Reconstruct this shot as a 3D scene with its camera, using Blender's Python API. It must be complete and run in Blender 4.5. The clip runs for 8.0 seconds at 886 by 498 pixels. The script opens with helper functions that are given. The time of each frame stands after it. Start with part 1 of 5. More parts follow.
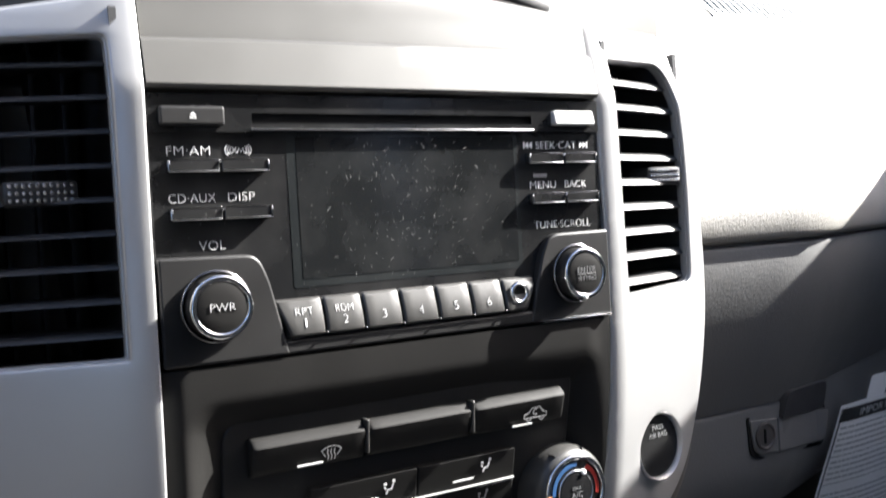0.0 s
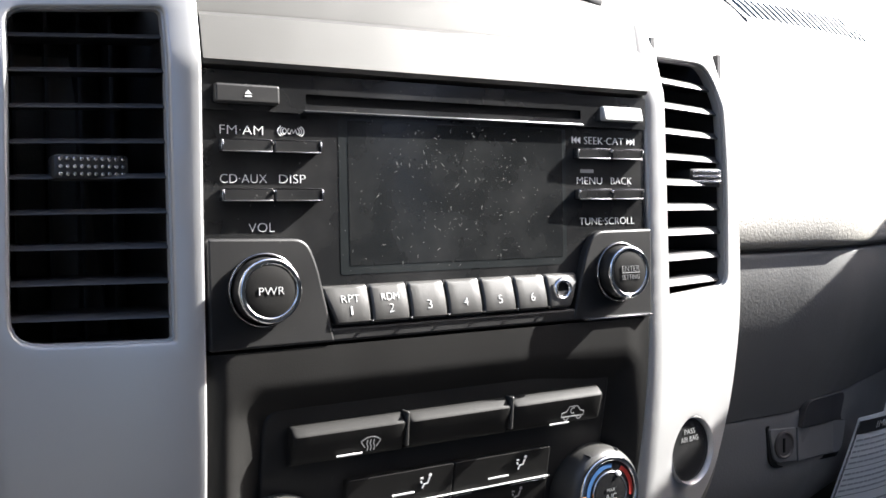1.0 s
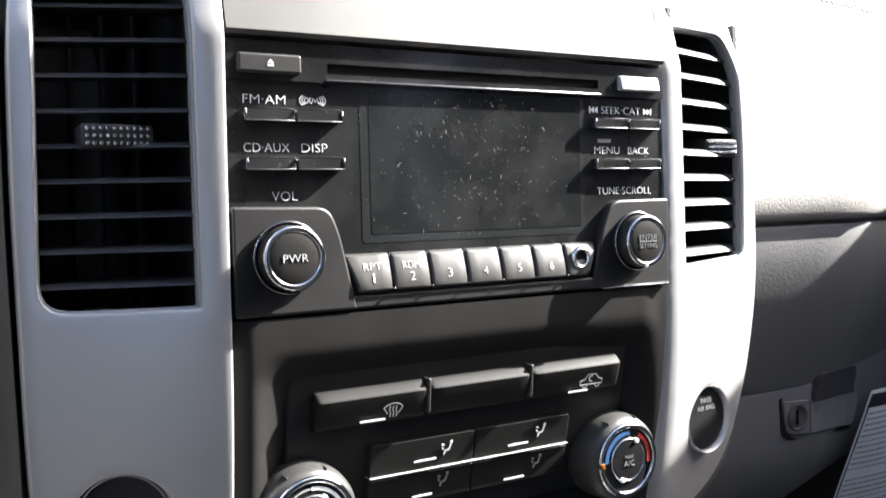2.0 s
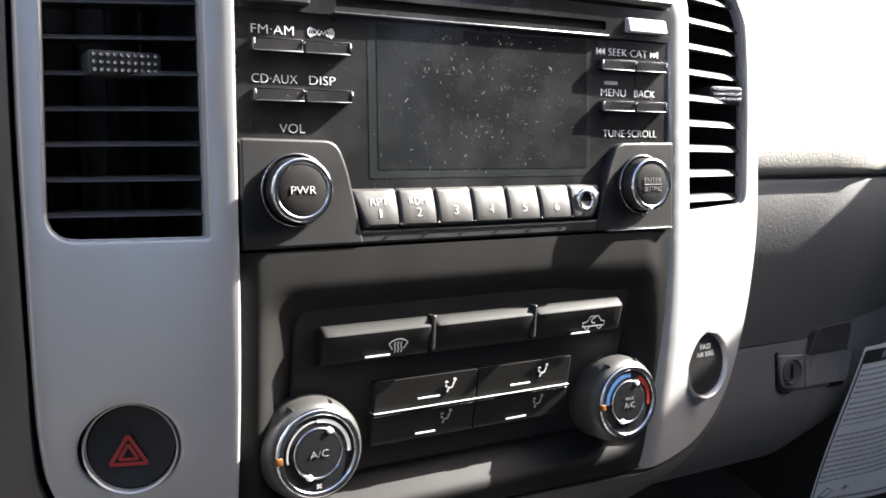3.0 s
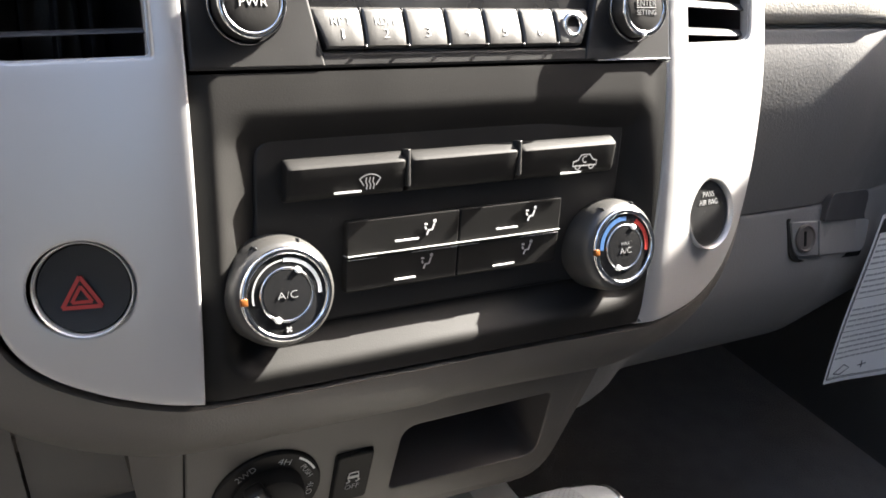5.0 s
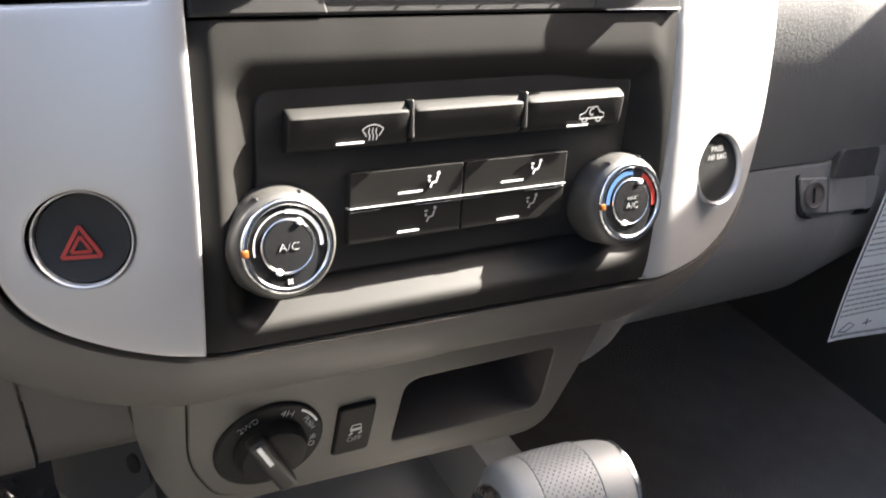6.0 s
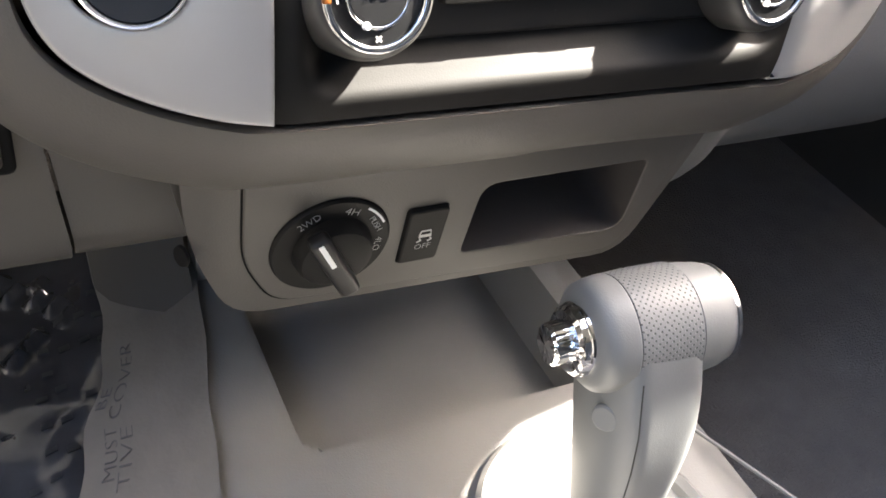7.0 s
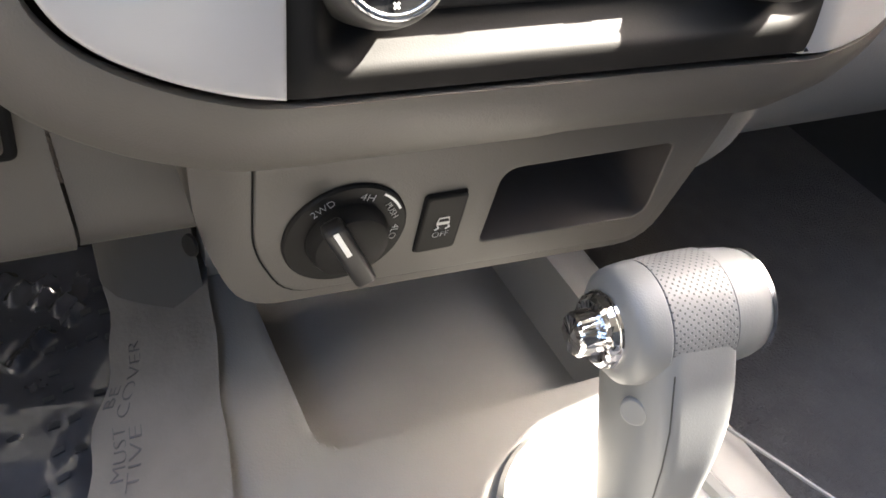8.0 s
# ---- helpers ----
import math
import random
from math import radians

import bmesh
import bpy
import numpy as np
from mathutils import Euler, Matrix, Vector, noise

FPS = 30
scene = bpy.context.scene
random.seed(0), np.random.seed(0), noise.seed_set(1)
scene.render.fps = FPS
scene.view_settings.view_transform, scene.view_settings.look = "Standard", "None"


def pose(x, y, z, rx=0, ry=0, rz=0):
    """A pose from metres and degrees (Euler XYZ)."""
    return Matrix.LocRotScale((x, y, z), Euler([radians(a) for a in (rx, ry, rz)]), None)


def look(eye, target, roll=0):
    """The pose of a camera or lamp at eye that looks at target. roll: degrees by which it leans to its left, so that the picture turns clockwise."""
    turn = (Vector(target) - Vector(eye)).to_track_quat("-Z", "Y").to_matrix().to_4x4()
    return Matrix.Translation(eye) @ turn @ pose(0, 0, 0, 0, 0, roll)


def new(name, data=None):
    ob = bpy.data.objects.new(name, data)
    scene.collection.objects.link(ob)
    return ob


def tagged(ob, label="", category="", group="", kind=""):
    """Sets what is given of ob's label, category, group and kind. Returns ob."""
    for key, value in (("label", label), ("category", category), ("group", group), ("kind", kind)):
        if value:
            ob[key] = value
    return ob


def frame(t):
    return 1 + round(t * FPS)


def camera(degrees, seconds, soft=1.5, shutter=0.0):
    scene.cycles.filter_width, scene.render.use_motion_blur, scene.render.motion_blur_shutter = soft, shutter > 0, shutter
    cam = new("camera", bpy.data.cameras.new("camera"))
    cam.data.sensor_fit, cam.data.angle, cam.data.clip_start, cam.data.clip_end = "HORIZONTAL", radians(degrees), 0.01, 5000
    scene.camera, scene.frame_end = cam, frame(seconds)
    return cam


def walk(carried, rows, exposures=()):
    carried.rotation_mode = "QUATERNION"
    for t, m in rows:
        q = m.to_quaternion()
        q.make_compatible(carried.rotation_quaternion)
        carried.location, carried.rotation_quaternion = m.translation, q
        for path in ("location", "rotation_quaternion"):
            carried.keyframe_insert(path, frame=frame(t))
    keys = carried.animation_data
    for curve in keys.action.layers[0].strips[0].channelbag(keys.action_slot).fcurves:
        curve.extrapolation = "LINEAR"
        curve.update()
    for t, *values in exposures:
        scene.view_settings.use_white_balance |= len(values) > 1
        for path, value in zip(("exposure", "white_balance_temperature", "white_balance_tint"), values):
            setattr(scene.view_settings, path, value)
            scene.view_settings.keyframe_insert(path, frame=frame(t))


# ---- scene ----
cam = camera(51.8, 8.0, soft=1.6, shutter=0.4)
# The radio's face is the plane y = 0 of the dashboard's own axes (x right, y into the dash, z up the face);
# the whole dashboard leans back from the upright by LEAN_BACK degrees.
LEAN_BACK = 20.0
DASH = pose(0, 0, 0.95, -LEAN_BACK, 0, 0)
PATH = [
    (0.0, (-0.17405, -0.32735, -0.00128), (0.32783, 0.53712, -0.02974), -3.3),
    (0.5, (-0.17308, -0.30509, 0.00291), (0.34221, 0.54536, -0.10294), -1.6),
    (1.0, (-0.18909, -0.31141, -0.00339), (0.31798, 0.54995, -0.03401), -1.0),
    (1.5, (-0.18474, -0.31047, -0.00543), (0.32066, 0.55153, -0.04463), -1.2),
    (2.0, (-0.19566, -0.31152, -0.00936), (0.30487, 0.55289, -0.05682), -1.4),
    (2.2, (-0.18939, -0.30959, -0.01503), (0.33645, 0.53597, -0.10734), -0.6),
    (3.3, (-0.20360, -0.31141, -0.02543), (0.29353, 0.55288, -0.10195), -1.0),
    (3.5, (-0.19871, -0.31172, -0.03085), (0.29361, 0.55552, -0.10516), -1.3),
    (4.0, (-0.19351, -0.30169, -0.04300), (0.28856, 0.56806, -0.14853), -1.8),
    (4.5, (-0.18105, -0.29882, -0.05383), (0.30947, 0.55937, -0.20515), -2.0),
    (4.7, (-0.17908, -0.29849, -0.05837), (0.30973, 0.56029, -0.21184), -2.5),
    (5.8, (-0.17397, -0.29661, -0.05956), (0.29985, 0.56021, -0.26295), -2.3),
    (6.0, (-0.17444, -0.29536, -0.06056), (0.29487, 0.56207, -0.27163), -2.3),
    (6.2, (-0.17041, -0.29069, -0.06250), (0.25450, 0.57462, -0.32839), -2.2),
    (6.5, (-0.17990, -0.25318, -0.08447), (0.24080, 0.58969, -0.42002), -0.6),
    (7.0, (-0.17671, -0.24394, -0.09403), (0.24441, 0.58225, -0.46828), 0.2),
    (7.5, (-0.17406, -0.23383, -0.10110), (0.23920, 0.59205, -0.48469), -0.1),
    (8.0, (-0.17469, -0.23116, -0.10587), (0.23795, 0.60089, -0.47658), -0.6),
]
EXPOSURES = [(0.0, 2.79, 6150, 10), (2.0, 3.08, 6200, 10), (3.5, 3.23, 6420, 10), (4.5, 3.39, 6520, 10), (6.0, 4.18, 6730, 10), (6.5, 4.08, 6680, 10), (7.2, 4.60, 6750, 10), (8.0, 4.72, 6800, 10)]
walk(cam, [(t, DASH @ look(eye, target, roll)) for t, eye, target, roll in PATH], EXPOSURES)

from mathutils.geometry import delaunay_2d_cdt

# ---- world and sun ----
TO_SUN = (DASH.to_3x3() @ Vector((0.775, -0.19, 0.60))).normalized()
world = bpy.data.worlds.new("sky")
world.use_nodes = True
scene.world = world
wn = world.node_tree
sky = wn.nodes.new("ShaderNodeTexSky")
sky.sky_type = 'NISHITA'
sky.sun_disc = False
sky.air_density, sky.dust_density, sky.ozone_density = 0.8, 3.5, 0.4
sky.sun_elevation = math.asin(TO_SUN.z)
sky.sun_rotation = math.atan2(TO_SUN.x, TO_SUN.y)
wn.links.new(sky.outputs[0], wn.nodes["Background"].inputs[0])
wn.nodes["Background"].inputs[1].default_value = 0.11
sun_lamp = bpy.data.lights.new("sun", 'SUN')
sun_lamp.energy, sun_lamp.angle, sun_lamp.color = 5.0, radians(0.53), (1.0, 0.95, 0.87)
sun_ob = new("sun", sun_lamp)
sun_ob.matrix_world = look(TO_SUN * 5, (0, 0, 0))


# ---- materials ----
def mat(name, color, rough=0.5, metal=0.0, spec=0.5, grain=0.0, grain_size=0.0008, var=0.15, var_size=0.03, dust=0.0,
        coat=0.0, rough_var=0.1, lift=0.0003):
    """A procedural surface: colour with slow and fine variation, roughness variation, fine relief, dust specks."""
    m = bpy.data.materials.new(name)
    m.use_nodes = True
    nt = m.node_tree
    N, L = nt.nodes.new, nt.links.new
    b = nt.nodes["Principled BSDF"]
    b.inputs["Metallic"].default_value = metal
    b.inputs["Specular IOR Level"].default_value = spec
    b.inputs["Coat Weight"].default_value = coat
    b.inputs["Coat Roughness"].default_value = 0.08
    co = N("ShaderNodeTexCoord")
    slow = N("ShaderNodeTexNoise")
    slow.inputs["Scale"].default_value = 1.0 / var_size
    slow.inputs["Detail"].default_value = 5.0
    L(co.outputs["Object"], slow.inputs["Vector"])
    fine = N("ShaderNodeTexNoise")
    fine.inputs["Scale"].default_value = 1.0 / grain_size
    fine.inputs["Detail"].default_value = 2.0
    L(co.outputs["Object"], fine.inputs["Vector"])
    dark = N("ShaderNodeMix")
    dark.data_type = 'RGBA'
    c = Vector(color)
    lo, hi = c * (1 - var), c * (1 + var)
    dark.inputs[6].default_value = (*lo, 1)
    dark.inputs[7].default_value = (*[min(v, 1) for v in hi], 1)
    L(slow.outputs["Fac"], dark.inputs[0])
    out = dark.outputs[2]
    if dust:
        specks = N("ShaderNodeTexNoise")
        specks.inputs["Scale"].default_value = 420.0
        specks.inputs["Detail"].default_value = 3.0
        L(co.outputs["Object"], specks.inputs["Vector"])
        cut = N("ShaderNodeMapRange")
        cut.inputs["From Min"].default_value = 0.68
        cut.inputs["From Max"].default_value = 0.78
        L(specks.outputs["Fac"], cut.inputs["Value"])
        smear = N("ShaderNodeMapRange")
        smear.inputs["From Min"].default_value = 0.4
        smear.inputs["From Max"].default_value = 0.75
        L(slow.outputs["Fac"], smear.inputs["Value"])
        mul = N("ShaderNodeMath")
        mul.operation = 'MULTIPLY'
        L(cut.outputs[0], mul.inputs[0])
        L(smear.outputs[0], mul.inputs[1])
        sc = N("ShaderNodeMath")
        sc.operation = 'MULTIPLY_ADD'
        sc.inputs[1].default_value = dust
        L(mul.outputs[0], sc.inputs[0])
        film = N("ShaderNodeMath")
        film.operation = 'MULTIPLY'
        film.inputs[1].default_value = dust * 0.06
        L(smear.outputs[0], film.inputs[0])
        L(film.outputs[0], sc.inputs[2])
        dm = N("ShaderNodeMix")
        dm.data_type = 'RGBA'
        L(sc.outputs[0], dm.inputs[0])
        L(out, dm.inputs[6])
        dm.inputs[7].default_value = (0.55, 0.53, 0.5, 1)
        out = dm.outputs[2]
    L(out, b.inputs["Base Color"])
    rr = N("ShaderNodeMapRange")
    rr.inputs["To Min"].default_value = max(0.02, rough - rough_var)
    rr.inputs["To Max"].default_value = min(1, rough + rough_var)
    L(slow.outputs["Fac"], rr.inputs["Value"])
    L(rr.outputs[0], b.inputs["Roughness"])
    if grain:
        bp = N("ShaderNodeBump")
        bp.inputs["Strength"].default_value = grain
        bp.inputs["Distance"].default_value = lift
        L(fine.outputs["Fac"], bp.inputs["Height"])
        L(bp.outputs["Normal"], b.inputs["Normal"])
    return m


def perforated(name, color, axis_at):
    """Leather with staggered rows of small punched holes, laid out round an axis along x."""
    m = mat(name, color, 0.5, grain=0.0)
    nt = m.node_tree
    N, L = nt.nodes.new, nt.links.new
    b = nt.nodes["Principled BSDF"]
    co = N("ShaderNodeTexCoord")
    sep = N("ShaderNodeSeparateXYZ")
    L(co.outputs["Object"], sep.inputs[0])

    def maths(op, a, v):
        n = N("ShaderNodeMath")
        n.operation = op
        L(a, n.inputs[0])
        if isinstance(v, float):
            n.inputs[1].default_value = v
        else:
            L(v, n.inputs[1])
        return n.outputs[0]

    yy, zz = maths('ADD', sep.outputs["Y"], -axis_at[0]), maths('ADD', sep.outputs["Z"], -axis_at[1])
    round_ = maths('MULTIPLY', maths('ARCTAN2', yy, zz), 0.0252)
    cell = 1 / 0.0031
    u, w = maths('MULTIPLY', sep.outputs["X"], cell), maths('MULTIPLY', round_, cell)
    p, q = maths('ADD', u, w), maths('SUBTRACT', u, w)
    far = []
    for c in (p, q):
        f = N("ShaderNodeMath")
        f.operation = 'FRACT'
        L(c, f.inputs[0])
        far.append(maths('POWER', maths('ADD', f.outputs[0], -0.5), 2.0))
    r = N("ShaderNodeMapRange")
    r.inputs["From Min"].default_value = 0.022
    r.inputs["From Max"].default_value = 0.060
    L(maths('ADD', far[0], far[1]), r.inputs["Value"])
    old = b.inputs["Base Color"].links[0].from_socket
    mix = N("ShaderNodeMix")
    mix.data_type = 'RGBA'
    L(r.outputs[0], mix.inputs[0])
    mix.inputs[6].default_value = (0.075, 0.078, 0.078, 1)
    L(old, mix.inputs[7])
    L(mix.outputs[2], b.inputs["Base Color"])
    bp = N("ShaderNodeBump")
    bp.inputs["Strength"].default_value = 0.8
    bp.inputs["Distance"].default_value = 0.0005
    L(r.outputs[0], bp.inputs["Height"])
    L(bp.outputs["Normal"], b.inputs["Normal"])
    return m


SILVER = mat("silver_paint", (0.415, 0.413, 0.41), 0.36, 0.42, grain=0.12, grain_size=0.0005, var=0.04, lift=0.0001)
SATIN_BLACK = mat("satin_black_plastic", (0.0145, 0.0142, 0.0141), 0.45, spec=0.33, grain=0.12, grain_size=0.0005, dust=0.08)
PANEL_BLACK = mat("matte_black_plastic", (0.0124, 0.0120, 0.0113), 0.58, spec=0.13, grain=0.15, grain_size=0.0006, dust=0.03)
GLOSS_BLACK = mat("gloss_black_plastic", (0.012, 0.0122, 0.0126), 0.16, rough_var=0.05, dust=0.5)
SCREEN = mat("screen_glass", (0.011, 0.0118, 0.0122), 0.15, rough_var=0.05, var_size=0.02, dust=0.35)
BORDER = mat("display_border", (0.0155, 0.0175, 0.018), 0.18, rough_var=0.05, dust=0.3)
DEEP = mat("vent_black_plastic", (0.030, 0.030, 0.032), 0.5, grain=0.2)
POCKET_GREY = mat("dark_brown_grey_plastic", (0.055, 0.049, 0.046), 0.6, grain=0.3)
SLAT = mat("vent_slat_plastic", (0.030, 0.030, 0.031), 0.42, grain=0.1)
PALE_BUTTON = mat("pale_grey_plastic", (0.40, 0.40, 0.39), 0.4)
BUTTON = mat("button_grey_plastic", (0.034, 0.033, 0.031), 0.42, grain=0.2, grain_size=0.0004)
CHROME = mat("chrome", (0.68, 0.68, 0.69), 0.09, 1.0, rough_var=0.03, var=0.03)
DARK_CHROME = mat("smoked_chrome", (0.22, 0.22, 0.23), 0.18, 1.0, rough_var=0.05, var=0.05)
SATIN_CHROME = mat("satin_chrome", (0.75, 0.75, 0.76), 0.2, 1.0, rough_var=0.05, var=0.05)
INK = mat("white_ink", (0.80, 0.80, 0.79), 0.6, var=0.05)
DIM_INK = mat("pale_grey_ink", (0.28, 0.28, 0.28), 0.6, var=0.05)
DUST = mat("pale_dust", (0.17, 0.166, 0.16), 0.9, var=0.7, var_size=0.004)
RED_INK = mat("red_ink", (0.28, 0.020, 0.014), 0.5, var=0.1)
BLUE_INK = mat("blue_ink", (0.022, 0.075, 0.19), 0.5, var=0.1)
ORANGE = mat("orange_lens", (0.16, 0.055, 0.012), 0.3, var=0.1)
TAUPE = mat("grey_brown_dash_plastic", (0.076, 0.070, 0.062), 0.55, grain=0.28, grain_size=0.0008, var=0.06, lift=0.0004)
# Lighter than GLOVE_GREY for a like plastic: sunlight is put into the colour.
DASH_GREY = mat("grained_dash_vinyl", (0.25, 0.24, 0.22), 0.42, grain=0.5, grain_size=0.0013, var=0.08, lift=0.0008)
BROW_GREY = mat("smooth_dash_plastic", (0.047, 0.0455, 0.041), 0.46, spec=0.55, grain=0.08, grain_size=0.0006, var=0.05, lift=0.0002)
DEFROST = mat("grey_grille_plastic", (0.115, 0.128, 0.136), 0.5, grain=0.2)
DOOR_GREY = mat("charcoal_door_trim", (0.05, 0.048, 0.045), 0.7, grain=0.4, grain_size=0.001)
GLOVE_GREY = mat("glovebox_plastic", (0.112, 0.111, 0.109), 0.5, grain=0.32, grain_size=0.0014, var=0.06, lift=0.0007)
CONSOLE = mat("console_grey_plastic", (0.225, 0.217, 0.204), 0.5, grain=0.5, grain_size=0.001, var=0.08)
DARK_CARPET = mat("dark_carpet", (0.12, 0.108, 0.100), 0.95, grain=1.0, grain_size=0.002, var=0.3, lift=0.003)
LEATHER = mat("grey_leather", (0.155, 0.160, 0.161), 0.48, grain=0.25, grain_size=0.0007, var=0.05)
PERF = perforated("perforated_grey_leather", (0.152, 0.157, 0.158), (0.023, -0.2665))
RUBBER = mat("black_rubber", (0.02, 0.02, 0.02), 0.6)
# White paper taken down to grey: the footwell's shade is in the colour.
SHADED_PAPER = mat("shaded_white_paper", (0.165, 0.157, 0.146), 0.8, grain=0.5, grain_size=0.003, var=0.28, lift=0.0006)
LABEL_PAPER = mat("label_paper", (0.9, 0.895, 0.88), 0.6, var=0.03)
LABEL_BLACK = mat("label_ink", (0.03, 0.03, 0.03), 0.6)
NOTICE_INK = mat("small_print_ink", (0.42, 0.42, 0.42), 0.7)
PEN = mat("black_printing", (0.10, 0.10, 0.105), 0.7)
FILM_INK = mat("faded_printing", (0.018, 0.020, 0.026), 0.4)
FILM = mat("blue_plastic_film", (0.046, 0.050, 0.060), 0.07, spec=1.0, grain=0.25, grain_size=0.012, var=0.45, var_size=0.03, lift=0.001, coat=0.5)
HEADLINER = mat("beige_headliner", (0.42, 0.40, 0.36), 0.9, var=0.05)
SEAT_CLOTH = mat("grey_cloth", (0.16, 0.148, 0.13), 0.95, grain=0.6, grain_size=0.002)
# Near-black for joints; on recess and hole plates it carries their shade.
GAP_SHADE = mat("gap_shade_black", (0.008, 0.008, 0.008), 0.8, spec=0.1)


# ---- building helpers, all in the dashboard's own axes ----
def thing(name, at, label, category, group="", kind=""):
    e = new(name)
    e.empty_display_size = 0.01
    e.matrix_world = DASH @ Matrix.Translation(at)
    e["place"] = at
    return tagged(e, label, category, group, kind)


def part(name, bm, material, parent, label="", m=None, smooth=35.0):
    """One mesh object under a thing or a part, its shape given in the dashboard's axes."""
    if m is not None:
        bm.transform(m)
    bmesh.ops.recalc_face_normals(bm, faces=bm.faces)
    me = bpy.data.meshes.new(name)
    bm.to_mesh(me)
    bm.free()
    me.materials.append(material)
    ob = new(name, me)
    if smooth:
        me.set_sharp_from_angle(angle=radians(smooth))
        for p in me.polygons:
            p.use_smooth = len(p.vertices) <= 4
    ob.parent = parent
    at = parent.get("place")
    if at is not None:
        ob.matrix_parent_inverse = Matrix.Translation(-Vector(at))
    return tagged(ob, label)


def piece(name, bm, material, label, category, kind="", m=None, group="", smooth=35.0):
    """A thing or a piece of the setting that is one mesh."""
    if m is not None:
        bm.transform(m)
    bmesh.ops.recalc_face_normals(bm, faces=bm.faces)
    me = bpy.data.meshes.new(name)
    bm.to_mesh(me)
    bm.free()
    me.materials.append(material)
    me.set_sharp_from_angle(angle=radians(smooth))
    for p in me.polygons:
        p.use_smooth = len(p.vertices) <= 4
    ob = new(name, me)
    ob.matrix_world = DASH
    return tagged(ob, label, category, group, kind)


def rbox(x0, x1, y0, y1, z0, z1, r=0.0, seg=2):
    bm = bmesh.new()
    bmesh.ops.create_cube(bm, size=1)
    for v in bm.verts:
        v.co = Vector(((x0 + x1) / 2 + v.co.x * (x1 - x0), (y0 + y1) / 2 + v.co.y * (y1 - y0), (z0 + z1) / 2 + v.co.z * (z1 - z0)))
    if r:
        bmesh.ops.bevel(bm, geom=bm.edges[:], offset=r, segments=seg, profile=0.5, affect='EDGES')
    return bm


def rounded(points, radii, n=5):
    """A polygon in (x, z) with its corners rounded."""
    out, k = [], len(points)
    for i, (p, r) in enumerate(zip(points, radii)):
        p = Vector(p)
        a, b = Vector(points[i - 1]) - p, Vector(points[(i + 1) % k]) - p
        r = min(r, a.length * 0.49, b.length * 0.49)
        if r <= 0:
            out.append(tuple(p))
            continue
        s, e = p + a.normalized() * r, p + b.normalized() * r
        for j in range(n + 1):
            t = j / n
            out.append(tuple((1 - t) ** 2 * s + 2 * t * (1 - t) * p + t * t * e))
    return out


def rrect(x0, x1, z0, z1, r, n=5):
    rr = r if isinstance(r, (list, tuple)) else (r,) * 4
    return rounded([(x0, z0), (x1, z0), (x1, z1), (x0, z1)], rr, n)


def circle(cx, cz, r, n=48, rz=None):
    return [(cx + r * math.cos(2 * math.pi * i / n), cz + (rz or r) * math.sin(2 * math.pi * i / n)) for i in range(n)]


def prism(points, front, back, edge=0.0, steps=3):
    """A plate with this outline; its front edge is rounded by edge. front and back may be functions of (x, z)."""
    bm = bmesh.new()
    fy = front if callable(front) else (lambda x, z: front)
    by = back if callable(back) else (lambda x, z: back)
    cx, cz = sum(p[0] for p in points) / len(points), sum(p[1] for p in points) / len(points)
    rings = []
    ins = [(0.0, None)]
    if edge:
        ins += [(edge * (1 - math.cos(a)), edge * (1 - math.sin(a))) for a in [math.pi / 2 * i / steps for i in range(steps + 1)]]
    else:
        ins += [(0.0, 0.0)]
    k = len(points)
    area = sum(points[i - 1][0] * points[i][1] - points[i][0] * points[i - 1][1] for i in range(k))
    sgn = 1 if area > 0 else -1
    old = [Vector(p) for p in points]
    for inset, dy in ins:
        moved = []
        for i, p in enumerate(old):
            d = old[(i + 1) % k] - old[i - 1]
            moved.append(p + Vector((-d.y, d.x)).normalized() * sgn * inset if d.length else p.copy())
        for _ in range(6):          # keep tight corners from turning inside out
            for i in range(k):
                if (moved[i] - moved[i - 1]).dot(old[i] - old[i - 1]) < 0:
                    moved[i] = (moved[i] + moved[i - 1]) / 2
                    moved[i - 1] = moved[i].copy()
        rings.append([bm.verts.new((q.x, by(q.x, q.y) if dy is None else fy(q.x, q.y) + dy, q.y)) for q in moved])
    for a, b in zip(rings, rings[1:]):
        for i in range(k):
            bm.faces.new((a[i - 1], a[i], b[i], b[i - 1]))
    bm.faces.new(rings[-1])
    bm.faces.new(list(reversed(rings[0])))
    bmesh.ops.remove_doubles(bm, verts=bm.verts[:], dist=2e-6)
    return bm


def lathe(profile, cx, cz, n=48, ridges=0, depth=0.0, y0=0.0):
    """Turned about an axis along y through (cx, cz): profile of (radius, y)."""
    bm = bmesh.new()
    rings = []
    for r, y in profile:
        if r < 1e-6:
            rings.append([bm.verts.new((cx, y + y0, cz))])
        else:
            rings.append([bm.verts.new((cx + r * math.cos(2 * math.pi * i / n), y + y0, cz + r * math.sin(2 * math.pi * i / n))) for i in range(n)])
    for a, b in zip(rings, rings[1:]):
        for i in range(n):
            if len(a) == 1:
                bm.faces.new((a[0], b[i], b[i - 1]))
            elif len(b) == 1:
                bm.faces.new((a[i - 1], a[i], b[0]))
            else:
                bm.faces.new((a[i - 1], a[i], b[i], b[i - 1]))
    return bm


